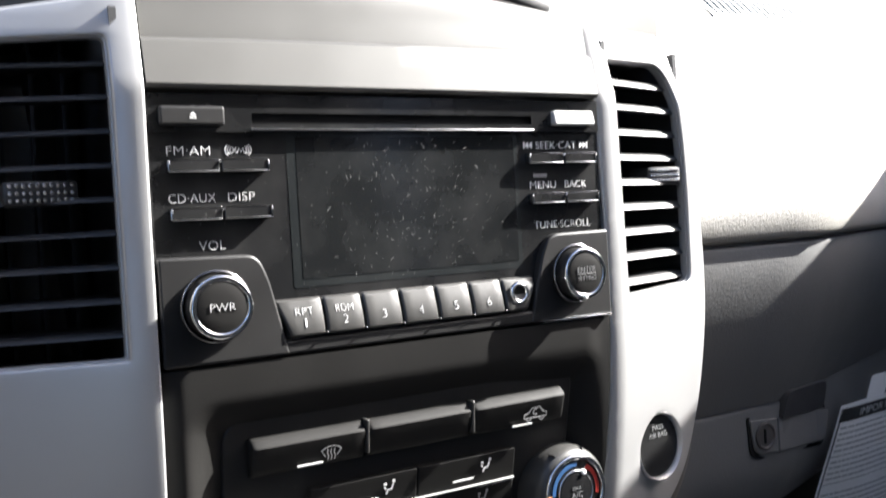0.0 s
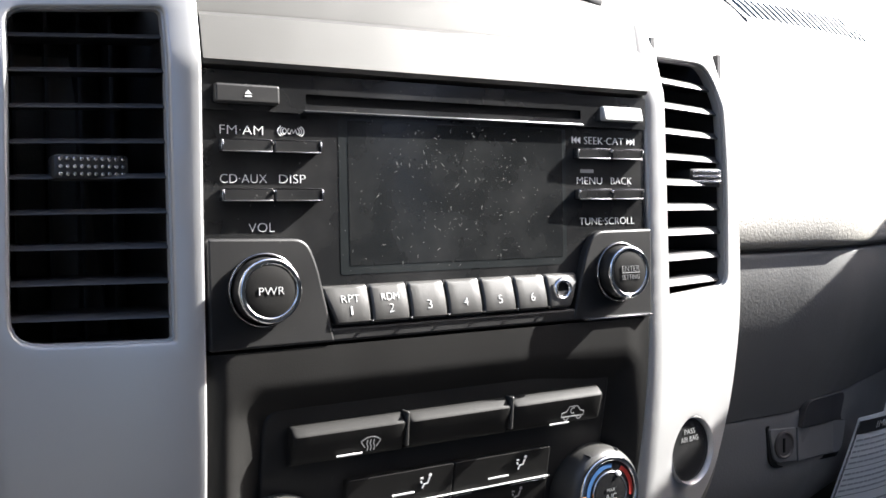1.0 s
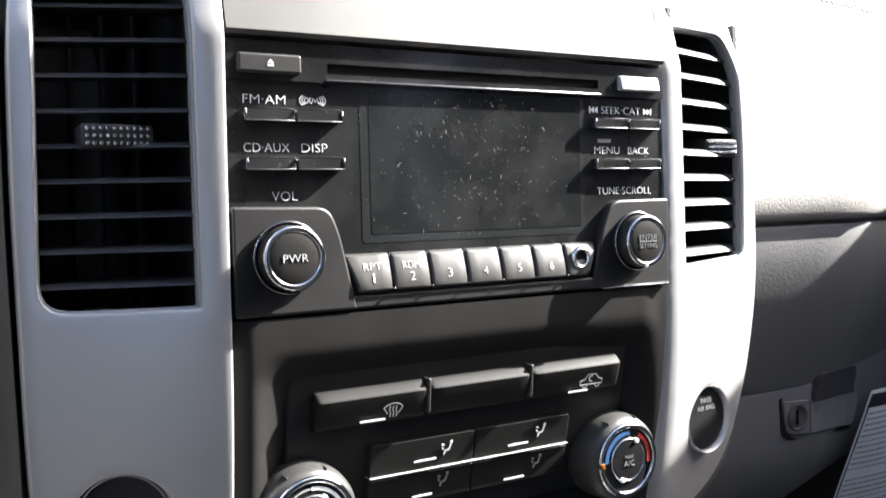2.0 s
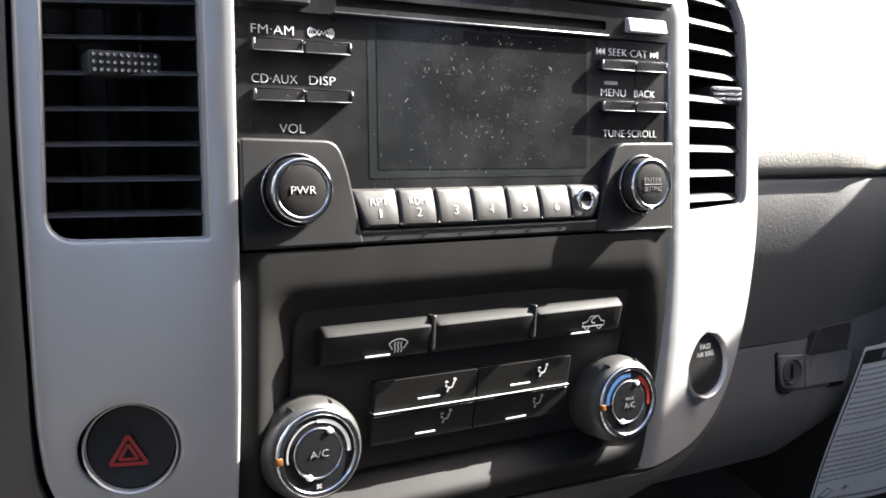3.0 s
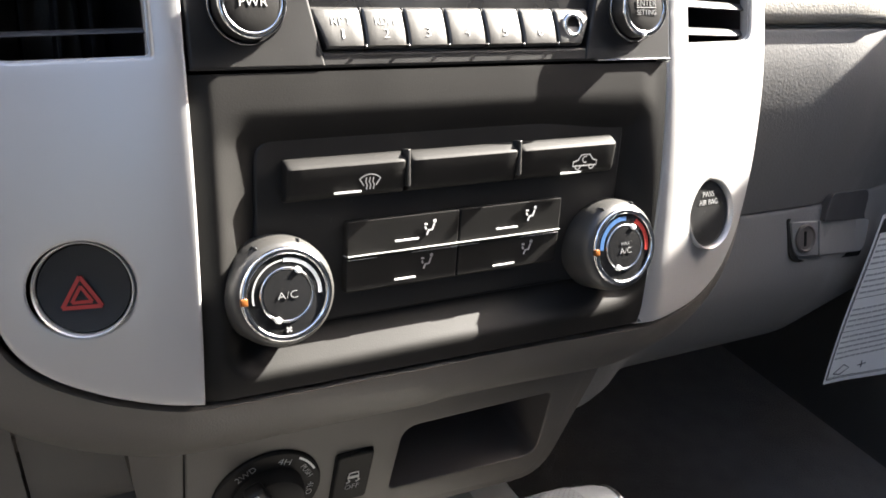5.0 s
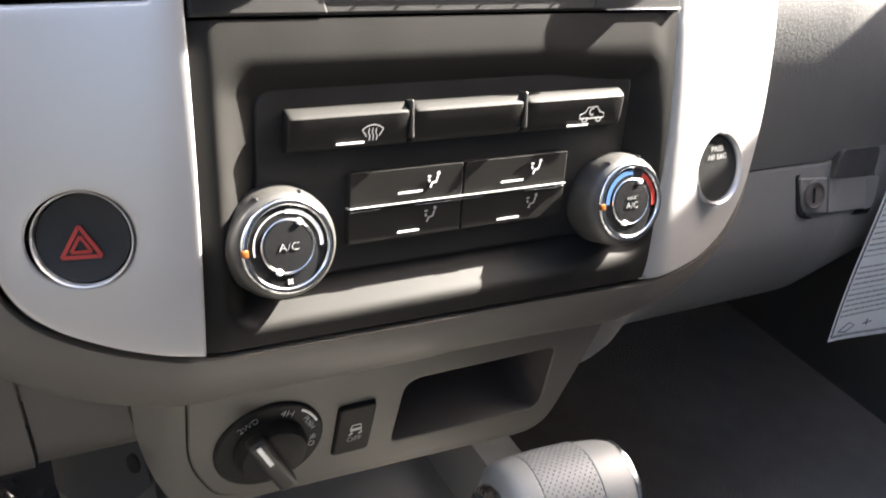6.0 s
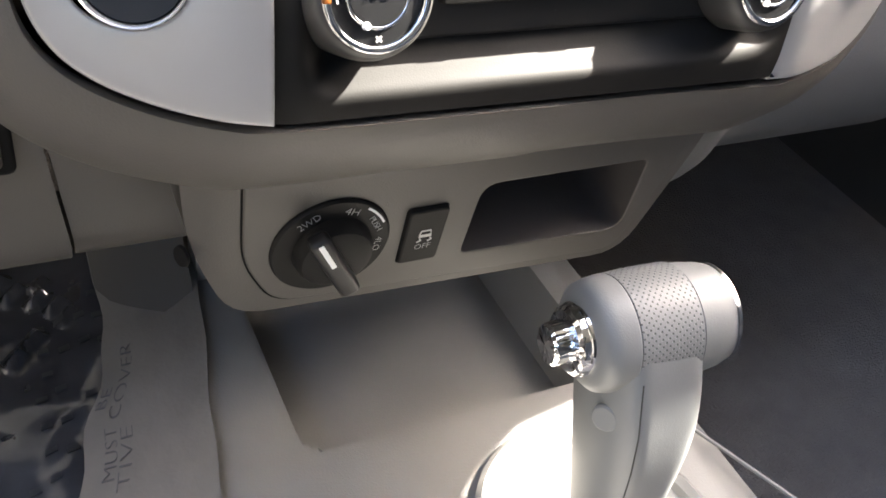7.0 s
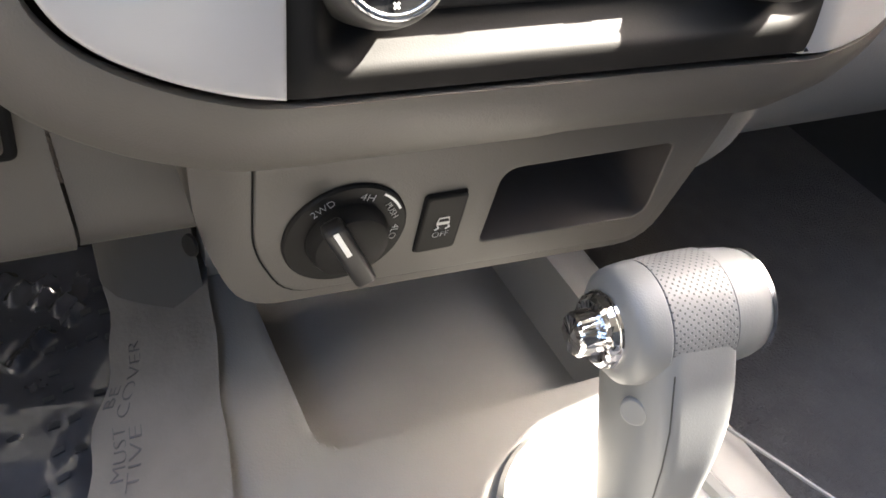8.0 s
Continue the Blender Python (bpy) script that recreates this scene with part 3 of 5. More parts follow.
def radio_knob(cx, cz, words):
    part("collar", lathe([(0.0131, -0.0030), (0.0129, -0.0052), (0.0124, -0.0056), (0.0114, -0.0044)], cx, cz, 56), SATIN_BLACK, radio)
    part("collar_edge", lathe(half_round(0.0127, -0.0053, 0.0004, 0.0006, 6), cx, cz, 64), DARK_CHROME, radio, "thin bright ring round the knob's foot")
    k = part("knob", lathe([(0.0117, -0.0020), (0.0114, -0.0070), (0.0110, -0.0102), (0.0104, -0.0110)], cx, cz, 56), SATIN_BLACK, radio, "round black knob with a chrome rim")
    part("rim", lathe(half_round(0.0102, -0.0112, 0.0012, 0.0010, 12), cx, cz, 72), CHROME, k, "chrome ring")
    part("cap", lathe([(0.0095, -0.0098), (0.0094, -0.0112), (0.0091, -0.0117), (0.0085, -0.0119), (0.0045, -0.0121), (0.0, -0.0122)], cx, cz, 64), PANEL_BLACK, k)
    for text, w, dz, h, ink in words:
        part("lettering", lettering(text, cx - w / 2, cx + w / 2, cz + dz, h, -0.0122), ink, k)
    return k


radio_knob(-0.0814, -0.0264, [("PWR", 0.0090, 0.0, 0.0026, INK)])
tk = radio_knob(0.0813, -0.0270, [("ENTER", 0.0098, 0.0017, 0.0022, DIM_INK), ("SETTING", 0.0098, -0.0020, 0.0020, DIM_INK)])
part("line", rbox(0.0763, 0.0863, -0.0124, -0.0119, -0.0272, -0.0269), DIM_INK, tk)
part("dot", lathe([(0.0012, -0.011), (0.0011, -0.0126), (0.0, -0.0130)], 0.0800, -0.0370, 12), INK, tk, "white marker dot")

# preset keys: their faces roll from the lit top to an upright foot
KEY_TOP, KEY_FOOT = -0.0266, -0.0408


def key_roll(z):
    t = min(max((KEY_TOP - z) / (KEY_TOP - KEY_FOOT), 0.0), 1.0)
    return -0.0016 - 0.0036 * math.sin(t * math.pi / 2) + 0.0012 * max(0.0, (t - 0.92) / 0.08) ** 2 + 0.0010 * max(0.0, (0.06 - t) / 0.06) ** 2


def on_key(bm):
    for v in bm.verts:
        v.co.y += key_roll(v.co.z) - 0.0001
    return bm


EDGES = [-0.0592, -0.0397, -0.0232, -0.0065, 0.0100, 0.0263, 0.0426, 0.0600]
for i in range(7):
    a, b = EDGES[i] + 0.0005, EDGES[i + 1] - 0.0006
    left = lambda t: a + (0.0048 * t if i == 0 else 0.0)
    right = lambda t: b - (0.0075 * max(0.0, t - 0.25) if i == 6 else 0.0)
    cols = [0.0, 0.03, 0.06, 0.3, 0.5, 0.7, 0.94, 0.97, 1.0]
    dip = lambda u: 0.0007 * max(0.0, (abs(u - 0.5) - 0.44) / 0.06) ** 2
    key = part("preset_key" if i < 6 else "jack_plate", sheet(cols, [k / 16 for k in range(17)],
               lambda u, t: (left(t) + (right(t) - left(t)) * u, key_roll(KEY_TOP + (KEY_FOOT - KEY_TOP) * t) + dip(u), KEY_TOP + (KEY_FOOT - KEY_TOP) * t), (0, 0.006, 0)), BUTTON, radio)
    mid = (a + b) / 2 + (0.0015 if i == 0 else 0.0)
    if i < 6:
        wd = 0.0006 if i == 0 else 0.0019
        part("lettering", on_key(lettering(str(i + 1), mid - wd / 2, mid + wd / 2, -0.0358 if i < 2 else -0.0354, 0.0031, 0.0, bold=-0.030)), INK, key)
        if i < 2:
            part("lettering", on_key(lettering(("RPT", "RDM")[i], mid - 0.0036, mid + 0.0036, -0.0315, 0.0025, 0.0, bold=-0.030)), INK, key)
        part("key_divider", rbox(b + 0.0002, b + 0.0009, -0.0014, 0.001, -0.0396, -0.0268, 0.0003), SATIN_BLACK, radio)
        part("divider_tip", rbox(b + 0.0001, b + 0.0010, -0.0056, -0.001, -0.0408, -0.0396, 0.0004), CHROME, radio, "bright tip of the divider")
    else:
        part("jack_ring", lathe(half_round(0.0039, 0.0, 0.0010, 0.0016, 8) + [(0.0028, 0.003)], 0.0502, -0.0331, 32, y0=key_roll(-0.0331)), SATIN_CHROME, key)
        # Flat black disc paints the darkness inside the jack.
        part("jack_hole_disc", lathe([(0.0029, -0.0002), (0.0, -0.0002)], 0.0502, -0.0331, 20, y0=key_roll(-0.0331)), GAP_SHADE, key)


# ---- climate control panel: a frame round a basin whose floor leans under ----
def rr_sdf(x, z, x0, x1, z0, z1, r):
    qx = abs(x - (x0 + x1) / 2) - (x1 - x0) / 2 + r
    qz = abs(z - (z0 + z1) / 2) - (z1 - z0) / 2 + r
    return math.hypot(max(qx, 0), max(qz, 0)) + min(max(qx, qz), 0) - r


floor_y = lambda z: 0.0115 + min(0.24 * (-0.108 - z), 0.0105)


def climate_y(u, z):
    base = stack_y(z) - 0.0032 + 0.0026 * smooth01((-0.0945 - u) / 0.008) + 0.0012 * smooth01((u - 0.086) / 0.012)
    k = smooth01(-rr_sdf(u, z, -0.0955, 0.0985, -0.1560, -0.0595, 0.014) / (0.0150 + 0.005 * smooth01((u - 0.03) / 0.05)))
    return base + k * (max(floor_y(z), base + 0.004) - base) + 14.0 * max(0.0, -0.154 - z) ** 2


hvac = thing("climate_control_panel", (0, 0.03, -0.164), "matte black climate control panel with keys and two knobs", "control panel")
us = [-0.1016 + 0.203 * i / 130 for i in range(131)]
foot = lambda x: -0.1630 - 0.0017 * (x / 0.1)
side = lambda x, z: x if x < 0 else x * (1 - 0.030 * smooth01((-0.05 - z) / 0.11))


def frame_point(u, v):
    z = -0.0482 + (foot(u) + 0.0482) * v
    x = side(u, z)
    return (x, climate_y(x, z), z)


part("frame", sheet(us, [i / 90 for i in range(91)], frame_point, (0, 0.012, 0)), PANEL_BLACK, hvac)
key_y = lambda x, z: 0.0070 + 0.22 * (-0.108 - z)
part("key_plate", prism(rrect(-0.0805, 0.0815, -0.1400, -0.0700, 0.008), lambda x, z: key_y(x, z) + 0.0030, lambda x, z: key_y(x, z) + 0.010, 0.0012), SATIN_BLACK, hvac)


def wide_key(x0, x1, z0, z1):
    """A long key whose upper third slopes back under a soft crest, with rounded ends."""
    prof = [(0.0, 0.0100), (0.0, 0.0006), (0.0004, -0.0008), (0.0012, -0.0016), (0.0030, -0.0021), (0.0106, -0.0028), (0.0114, -0.0028),
            (0.0120, -0.0024), (0.0125, -0.0018), (0.0142, 0.0004), (0.0150, 0.0020), (0.0153, 0.0040), (0.0153, 0.0100)]
    ends = [(0.0, 0.0100), (0.0, 0.0012), (0.0003, 0.0006), (0.0009, 0.0002), (0.0018, 0.0)]
    cols = [(x0 + i, o) for i, o in ends] + [(x0 + (x1 - x0) * k / 8, 0.0) for k in range(1, 8)] + [(x1 - i, o) for i, o in reversed(ends)]
    return sheet(range(len(cols)), range(len(prof)), lambda u, v: (cols[u][0], key_y(0, z0 + prof[v][0]) + min(0.010, max(prof[v][1], prof[v][1] + cols[u][1])), z0 + prof[v][0]))


TOPROW = [(-0.0706, -0.0243), (-0.0226, 0.0250), (0.0264, 0.0742)]
for a, b in TOPROW:
    part("wide_key", wide_key(a, b, -0.0925, -0.0772), PANEL_BLACK, hvac)
for x in (-0.0235, 0.0257):
    part("key_divider", prism(rrect(x - 0.0006, x + 0.0006, -0.0905, -0.0768, 0.0004), lambda x, z: key_y(x, z) - 0.0036 + 0.25 * max(0.0, z + 0.083), lambda x, z: key_y(x, z) + 0.006, 0.0005), BUTTON, hvac)
for a, b in ((-0.0468, 0.0006), (0.0012, 0.0496)):
    for z0, z1 in ((-0.1150, -0.1018), (-0.1292, -0.1160)):
        part("mode_key", prism(rrect(a, b, z0, z1, 0.0010), lambda x, z: key_y(x, z) - 0.0010, lambda x, z: key_y(x, z) + 0.007, 0.0005), PANEL_BLACK, hvac)
# The line's bright sky reflection is put into a pale colour.
part("centre_line", prism(rrect(-0.0466, 0.0496, -0.1150, -0.1153, 0.0002), lambda x, z: key_y(x, z) - 0.0022, lambda x, z: key_y(x, z) + 0.004, 0.0003), PALE_BUTTON, hvac, "thin line between the key rows, coloured pale for its sky reflection")
# Short chrome bars added where the lower keys' top edges glint.
for a, b in ((-0.0464, -0.0345), (-0.0200, 0.0010), (0.0016, 0.0105), (0.0300, 0.0494)):
    part("key_edge", prism(rrect(a, b, -0.1167, -0.1164, 0.0001), lambda x, z: key_y(x, z) - 0.0014, lambda x, z: key_y(x, z) + 0.004, 0.0001), SATIN_CHROME, hvac, "thin chrome bar standing in for a glint on a lower key's edge")
flat = lambda z: Matrix.Translation((0, key_y(0, z), z)) @ Matrix.Rotation(math.atan(0.22), 4, 'X') @ Matrix.Translation((0, 0, -z))


def bar(x0, x1, z, up):
    part("indicator_bar", rbox(x0, x1, -0.0003, 0.0, z - 0.00032, z + 0.00032), INK, hvac, m=Matrix.Translation((0, -up, 0)) @ flat(z))


bar(-0.0530, -0.0425, -0.0906, 0.0024)
bar(0.0462, 0.0566, -0.0915, 0.0024)
bar(-0.0272, -0.0172, -0.1113, 0.0012)
bar(0.0181, 0.0283, -0.1117, 0.0012)
bar(-0.0268, -0.0177, -0.1266, 0.0012)
bar(0.0178, 0.0282, -0.1271, 0.0012)


def symbol(name, lines, w, z, up, ink):
    part(name, stroke(lines, w), ink, hvac, m=Matrix.Translation((0, -up, 0)) @ flat(z))


cx, cz = -0.0391, -0.0864
symbol("windscreen_symbol", [arc(cx, cz - 0.0040, 0.0058, 135, 45, 8), [(cx - 0.0041, cz + 0.0001), (cx - 0.0024, cz - 0.0024)], [(cx + 0.0041, cz + 0.0001), (cx + 0.0024, cz - 0.0024)]]
       + [[(cx + d, cz + 0.0006), (cx + d - 0.0003, cz - 0.0010), (cx + d + 0.0003, cz - 0.0022), (cx + d, cz - 0.0038)] for d in (-0.0014, 0.0, 0.0014)], 0.0004, cz, 0.0024, DIM_INK)
cx, cz = 0.0582, -0.0873
symbol("recirculation_symbol", [[(cx - 0.0060, cz - 0.0018), (cx - 0.0060, cz), (cx - 0.0036, cz + 0.0006), (cx - 0.0022, cz + 0.0028), (cx + 0.0022, cz + 0.0028), (cx + 0.0040, cz + 0.0006),
                                  (cx + 0.0060, cz), (cx + 0.0060, cz - 0.0018), (cx - 0.0060, cz - 0.0018)], arc(cx - 0.0035, cz - 0.0020, 0.0013, 180, 360, 6), arc(cx + 0.0035, cz - 0.0020, 0.0013, 180, 360, 6),
                                 arc(cx, cz + 0.0008, 0.0013, 60, 300, 7)], 0.0005, cz, 0.0024, DIM_INK)
for cx, cz, ink in ((-0.0118, -0.1075, INK), (0.0350, -0.1070, INK), (-0.0124, -0.1210, DIM_INK), (0.0345, -0.1212, DIM_INK)):
    k = 0.8
    symbol("seated_figure_symbol", [arc(cx + 0.0016 * k, cz + 0.0030 * k, 0.0004, 0, 360, 8), [(cx + 0.0014 * k, cz + 0.0018 * k), (cx + 0.0004 * k, cz - 0.0012 * k), (cx - 0.0016 * k, cz - 0.0014 * k), (cx - 0.0024 * k, cz - 0.0036 * k)],
                                     [(cx - 0.0040 * k, cz + 0.0020 * k), (cx - 0.0024 * k, cz + 0.0018 * k)], [(cx - 0.0036 * k, cz + 0.0006 * k), (cx - 0.0028 * k, cz - 0.0008 * k)]], 0.0007, cz, 0.0012, ink)


def climate_knob(cx, cz, word, extra):
    yb = 0.0150
    k = part("knob", lathe([(0.0202, yb), (0.0198, 0.0045), (0.0193, 0.0015), (0.0184, -0.0010), (0.0173, -0.0024), (0.0160, -0.0030)], cx, cz, 64), BUTTON, hvac, "ribbed black knob with a chrome ring")
    part("rim", lathe(half_round(0.0154, -0.0030, 0.0013, 0.0013, 12), cx, cz, 72), CHROME, k)
    part("dial", lathe([(0.0147, -0.0030), (0.0090, -0.0033)], cx, cz, 56), GLOSS_BLACK, k)
    part("inner_ring", lathe(half_round(0.0093, -0.0032, 0.0006, 0.0008, 8), cx, cz, 56), CHROME, k)
    part("cap", lathe([(0.0089, -0.0034), (0.0086, -0.0038), (0.0, -0.0040)], cx, cz, 48), GLOSS_BLACK, k)
    part("lettering", merge(*[lettering(w, cx - ww / 2, cx + ww / 2, cz + dz, h, -0.0041, bold=-0.024) for w, ww, dz, h in word]), DIM_INK, k)
    for a in (70, 118):
        x, z = cx + 0.0190 * math.cos(radians(a)), cz + 0.0190 * math.sin(radians(a))
        part("grip_rib", rbox(-0.0004, 0.0004, -0.0012, 0.008, -0.0006, 0.0006, 0.0003), RUBBER, k, m=Matrix.Translation((x, 0.0, z)) @ Matrix.Rotation(radians(90 - a), 4, 'Y'))
    for a in (62, 245):
        part("dot", lathe([(0.0012, -0.0030), (0.0011, -0.0046), (0.0, -0.0049)], cx + 0.0093 * math.cos(radians(a)), cz + 0.0093 * math.sin(radians(a)), 12), INK, k, "white marker dot")
    part("pointer", rbox(-0.0012, 0.0012, -0.0050, -0.0030, -0.0013, 0.0013, 0.0004), ORANGE, k, "small orange mark", m=Matrix.Translation((cx - 0.0155, 0, cz - 0.0005)))
    for ink, a0, a1, w in extra:
        part("scale_arc", stroke([arc(cx, cz, 0.0122, a0, a1, 20)], w, -0.0033), ink, k)
    return k


ak = climate_knob(-0.0745, -0.1232, [("A/C", 0.0072, 0.0, 0.0025)], [(INK, 92, -4, 0.0013), (DIM_INK, 190, 94, 0.0006)])
part("fan_symbol", stroke([[(-0.0755, -0.1363), (-0.0738, -0.1347)], [(-0.0755, -0.1347), (-0.0738, -0.1363)]], 0.0007, -0.0034), DIM_INK, ak)
climate_knob(0.0757, -0.1248, [("MAX", 0.0045, 0.0016, 0.0014), ("A/C", 0.0062, -0.0014, 0.0024)], [(BLUE_INK, 180, 85, 0.0018), (RED_INK, 60, -12, 0.0018)])

# plain trim above the radio, with its seam
tt = thing("upper_centre_trim", (0, 0.02, 0.0515), "plain grey-brown plastic trim strip above the radio", "dashboard trim")
arch = lambda x: 0.0699 + 0.0026 * (1 - ((x - 0.03) / 0.13) ** 2)
part("strip", sheet([-0.1008 + 0.2004 * i / 24 for i in range(25)], [0.0, 0.08, 0.5, 0.92, 1.0],
                    lambda u, v: (u, stack_y(0.0516 + (arch(u) - 0.0516) * v) - 0.0048 + (0.0015 if v in (0.0, 1.0) else 0.0), 0.0516 + (arch(u) - 0.0516) * v), (0, 0.012, 0)), BROW_GREY, tt)


# ---- dashboard shell ----
# the border that runs round the bezels and turns back under them
def outline_normals(pts):
    out = []
    for i, p in enumerate(pts):
        a, b = Vector(pts[max(i - 1, 0)]), Vector(pts[min(i + 1, len(pts) - 1)])
        d = (b - a).normalized()
        out.append((Vector(p), Vector((d.y, -d.x))))
    return out


RIM = [(-0.165, 0.0785), (-0.1682, 0.05), (-0.1690, 0.0), (-0.1684, -0.05), (-0.1675, -0.085), (-0.1664, -0.110), (-0.1638, -0.1290), (-0.1575, -0.1400), (-0.1475, -0.1480), (-0.132, -0.1553),
       (-0.115, -0.1600), (-0.100, -0.1618), (-0.05, -0.1628), (0.0, -0.1638), (0.05, -0.1648), (0.1, -0.1668), (0.120, -0.1662), (0.1435, -0.1630), (0.161, -0.1535), (0.173, -0.1375),
       (0.1822, -0.103), (0.1878, -0.060), (0.1888, -0.035), (0.1870, 0.004), (0.1800, 0.042), (0.1718, 0.070), (0.168, 0.090)]


def smooth_path(pts, n):
    """A smooth curve through points in the plane."""
    out = []
    for i in range(len(pts) - 1):
        p0, p1, p2, p3 = [Vector(pts[min(max(k, 0), len(pts) - 1)]) for k in (i - 1, i, i + 1, i + 2)]
        for j in range(n):
            t = j / n
            out.append(0.5 * ((2 * p1) + (p2 - p0) * t + (2 * p0 - 5 * p1 + 4 * p2 - p3) * t * t + (3 * p1 - p0 - 3 * p2 + p3) * t ** 3))
    return out + [Vector(pts[-1])]


rim = outline_normals([tuple(p) for p in smooth_path(RIM, 4)])
ROLL = [(0.0006, 0.010), (0.0008, 0.003), (0.0020, 0.0010), (0.005, 0.0024), (0.009, 0.0052), (0.015, 0.0110), (0.021, 0.0190), (0.026, 0.0290), (0.0285, 0.040), (0.0290, 0.052), (0.028, 0.075), (0.026, 0.11)]


def rim_point(i, j):
    p, n = rim[int(i)]
    o, dy = ROLL[int(j)]
    low = smooth01((-p.y - 0.08) / 0.07)
    k = 0.45 + 0.55 * low
    return (p.x + n.x * o * k, bezel_fall(p.x, p.y) + 0.0030 + dy, p.y + n.y * o * k * 1.05)


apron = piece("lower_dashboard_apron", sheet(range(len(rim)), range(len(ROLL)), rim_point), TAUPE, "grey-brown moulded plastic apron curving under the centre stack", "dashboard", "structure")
piece("stack_core", prism([(p.x - n.x * 0.004, p.y - n.y * 0.004) for p, n in rim], 0.09, 0.30), GAP_SHADE, "black inner body behind the centre stack", "dashboard", "structure")

# upper pad: swept along the car's width
PAD = [(0.092, -0.0252), (0.0805, -0.0236), (0.0772, -0.0165), (0.0776, -0.0050), (0.0816, 0.007), (0.0892, 0.023), (0.101, 0.045), (0.116, 0.075), (0.138, 0.107), (0.166, 0.140), (0.20, 0.170), (0.27, 0.208), (0.42, 0.270), (0.56, 0.328), (0.62, 0.352), (0.63, 0.33)]
back_off = lambda x: 0.35 * max(0.0, x - 0.36)     # the dash falls back towards the door
pad_path = smooth_path(PAD, 5)
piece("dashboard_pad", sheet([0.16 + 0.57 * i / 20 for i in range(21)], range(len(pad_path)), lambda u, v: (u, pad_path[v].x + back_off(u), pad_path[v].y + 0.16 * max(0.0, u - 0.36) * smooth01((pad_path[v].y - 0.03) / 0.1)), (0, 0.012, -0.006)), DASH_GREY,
      "grained grey-brown vinyl dashboard pad, lightened as if by bright sun", "dashboard", "structure")
piece("dashboard_pad_driver", sheet([-0.75 + 0.60 * i / 10 for i in range(11)], range(len(pad_path)), lambda u, v: (u, pad_path[v].x + 0.02, pad_path[v].y), (0, 0.012, -0.006)), DASH_GREY,
      "grained grey-brown vinyl dashboard pad", "dashboard", "structure")
BROW = [(0.0022, 0.0722), (0.0024, 0.0735), (0.0040, 0.082), (0.0065, 0.094), (0.0125, 0.106), (0.036, 0.119), (0.10, 0.134), (0.18, 0.158), (0.30, 0.196), (0.50, 0.262), (0.60, 0.295)]
brow = smooth_path(BROW, 4)
piece("centre_brow", sheet([-0.1005 + 0.200 * i / 24 for i in range(25)], range(len(brow)),
      lambda u, v: (u, brow[v].x, brow[v].y + (arch(u) - 0.0722) * max(0.0, 1 - v / 20)), (0, 0.01, -0.004)), BROW_GREY, "sunlit grey-brown dashboard top above the centre stack", "dashboard", "structure")
for s in (-1, 1):
    piece("brow_shoulder", sheet([s * (0.0995 + 0.085 * i / 8) for i in range(9)], range(len(brow)),
          lambda u, v: (u, max(brow[v].x, bezel_fall(u, 0.1)) + 0.012, brow[v].y + 0.012), (0, 0.01, -0.004)), BROW_GREY, "sunlit dashboard top beside the centre stack", "dashboard", "structure")

def pad_at(x, y):
    """The height of the pad's top at (x, y)."""
    q = y - back_off(x)
    a, b = next((a, b) for a, b in zip(pad_path, pad_path[1:]) if b.x >= q > 0.1 and b.x > a.x)
    z = a.y + (b.y - a.y) * (q - a.x) / (b.x - a.x)
    return z + 0.16 * max(0.0, x - 0.36) * smooth01((z - 0.03) / 0.1)


dv = thing("defroster_grille", (0.49, 0.20, 0.15), "long slotted grey defroster grille in the dashboard top", "air vent")
part("frame", sheet([0.365 + 0.245 * i / 24 for i in range(25)], [-0.014, -0.012, 0.012, 0.014],
                    lambda x, v: (x, 0.182 + 0.25 * (x - 0.365) + v, pad_at(x, 0.182 + 0.25 * (x - 0.365) + v) + (0.0025 if abs(v) < 0.013 else -0.001))), DEFROST, dv)
for k in range(22):
    x0 = 0.374 + 0.0105 * k
    part("slat", sheet([x0, x0 + 0.0035], [-0.010, 0.0, 0.010], lambda x, v: (x, 0.182 + 0.25 * (x - 0.365) + v, pad_at(x, 0.182 + 0.25 * (x - 0.365) + v) + 0.0042), (0, 0, -0.002)), DEFROST, dv)
strip = thing("dashboard_strip", (0.05, 0.006, 0.10), "short dark grey strip on the dashboard top", "trim")
part("bar", rbox(-0.034, 0.034, -0.0015, 0.006, -0.0028, 0.0028, 0.0012), RUBBER, strip, m=Matrix.Translation((0.0500, 0.0070, 0.1015)) @ Matrix.Rotation(radians(14), 4, 'Y'))

# glovebox
gb = thing("glovebox", (0.45, 0.1, -0.22), "grey grained plastic glovebox door with a lock", "glovebox")
GFRONT = [(0.100, -0.0262), (0.086, -0.0272), (0.0835, -0.032), (0.0842, -0.050), (0.090, -0.075), (0.102, -0.107), (0.118, -0.1425)]
gp = smooth_path(GFRONT, 4)
part("door", sheet([0.16 + 0.57 * i / 18 for i in range(19)], range(len(gp)), lambda u, v: (u, gp[v].x + back_off(u), gp[v].y), (0, 0.015, 0)), GLOVE_GREY, gb)
GLOW = [(0.132, -0.1440), (0.121, -0.1428), (0.119, -0.150), (0.120, -0.178), (0.1235, -0.198), (0.134, -0.220), (0.152, -0.238), (0.19, -0.252), (0.28, -0.262)]
gl = smooth_path(GLOW, 4)
part("lower_panel", sheet([0.115 + 0.615 * i / 30 for i in range(31)], range(len(gl)), lambda u, v: (u, gl[v].x + back_off(u) - 0.048 * smooth01((0.215 - u) / 0.09), gl[v].y), (0, 0.012, 0.004)), GLOVE_GREY, gb)
tilt = lambda x, z: 0.35 * max(0.0, x - 0.36)
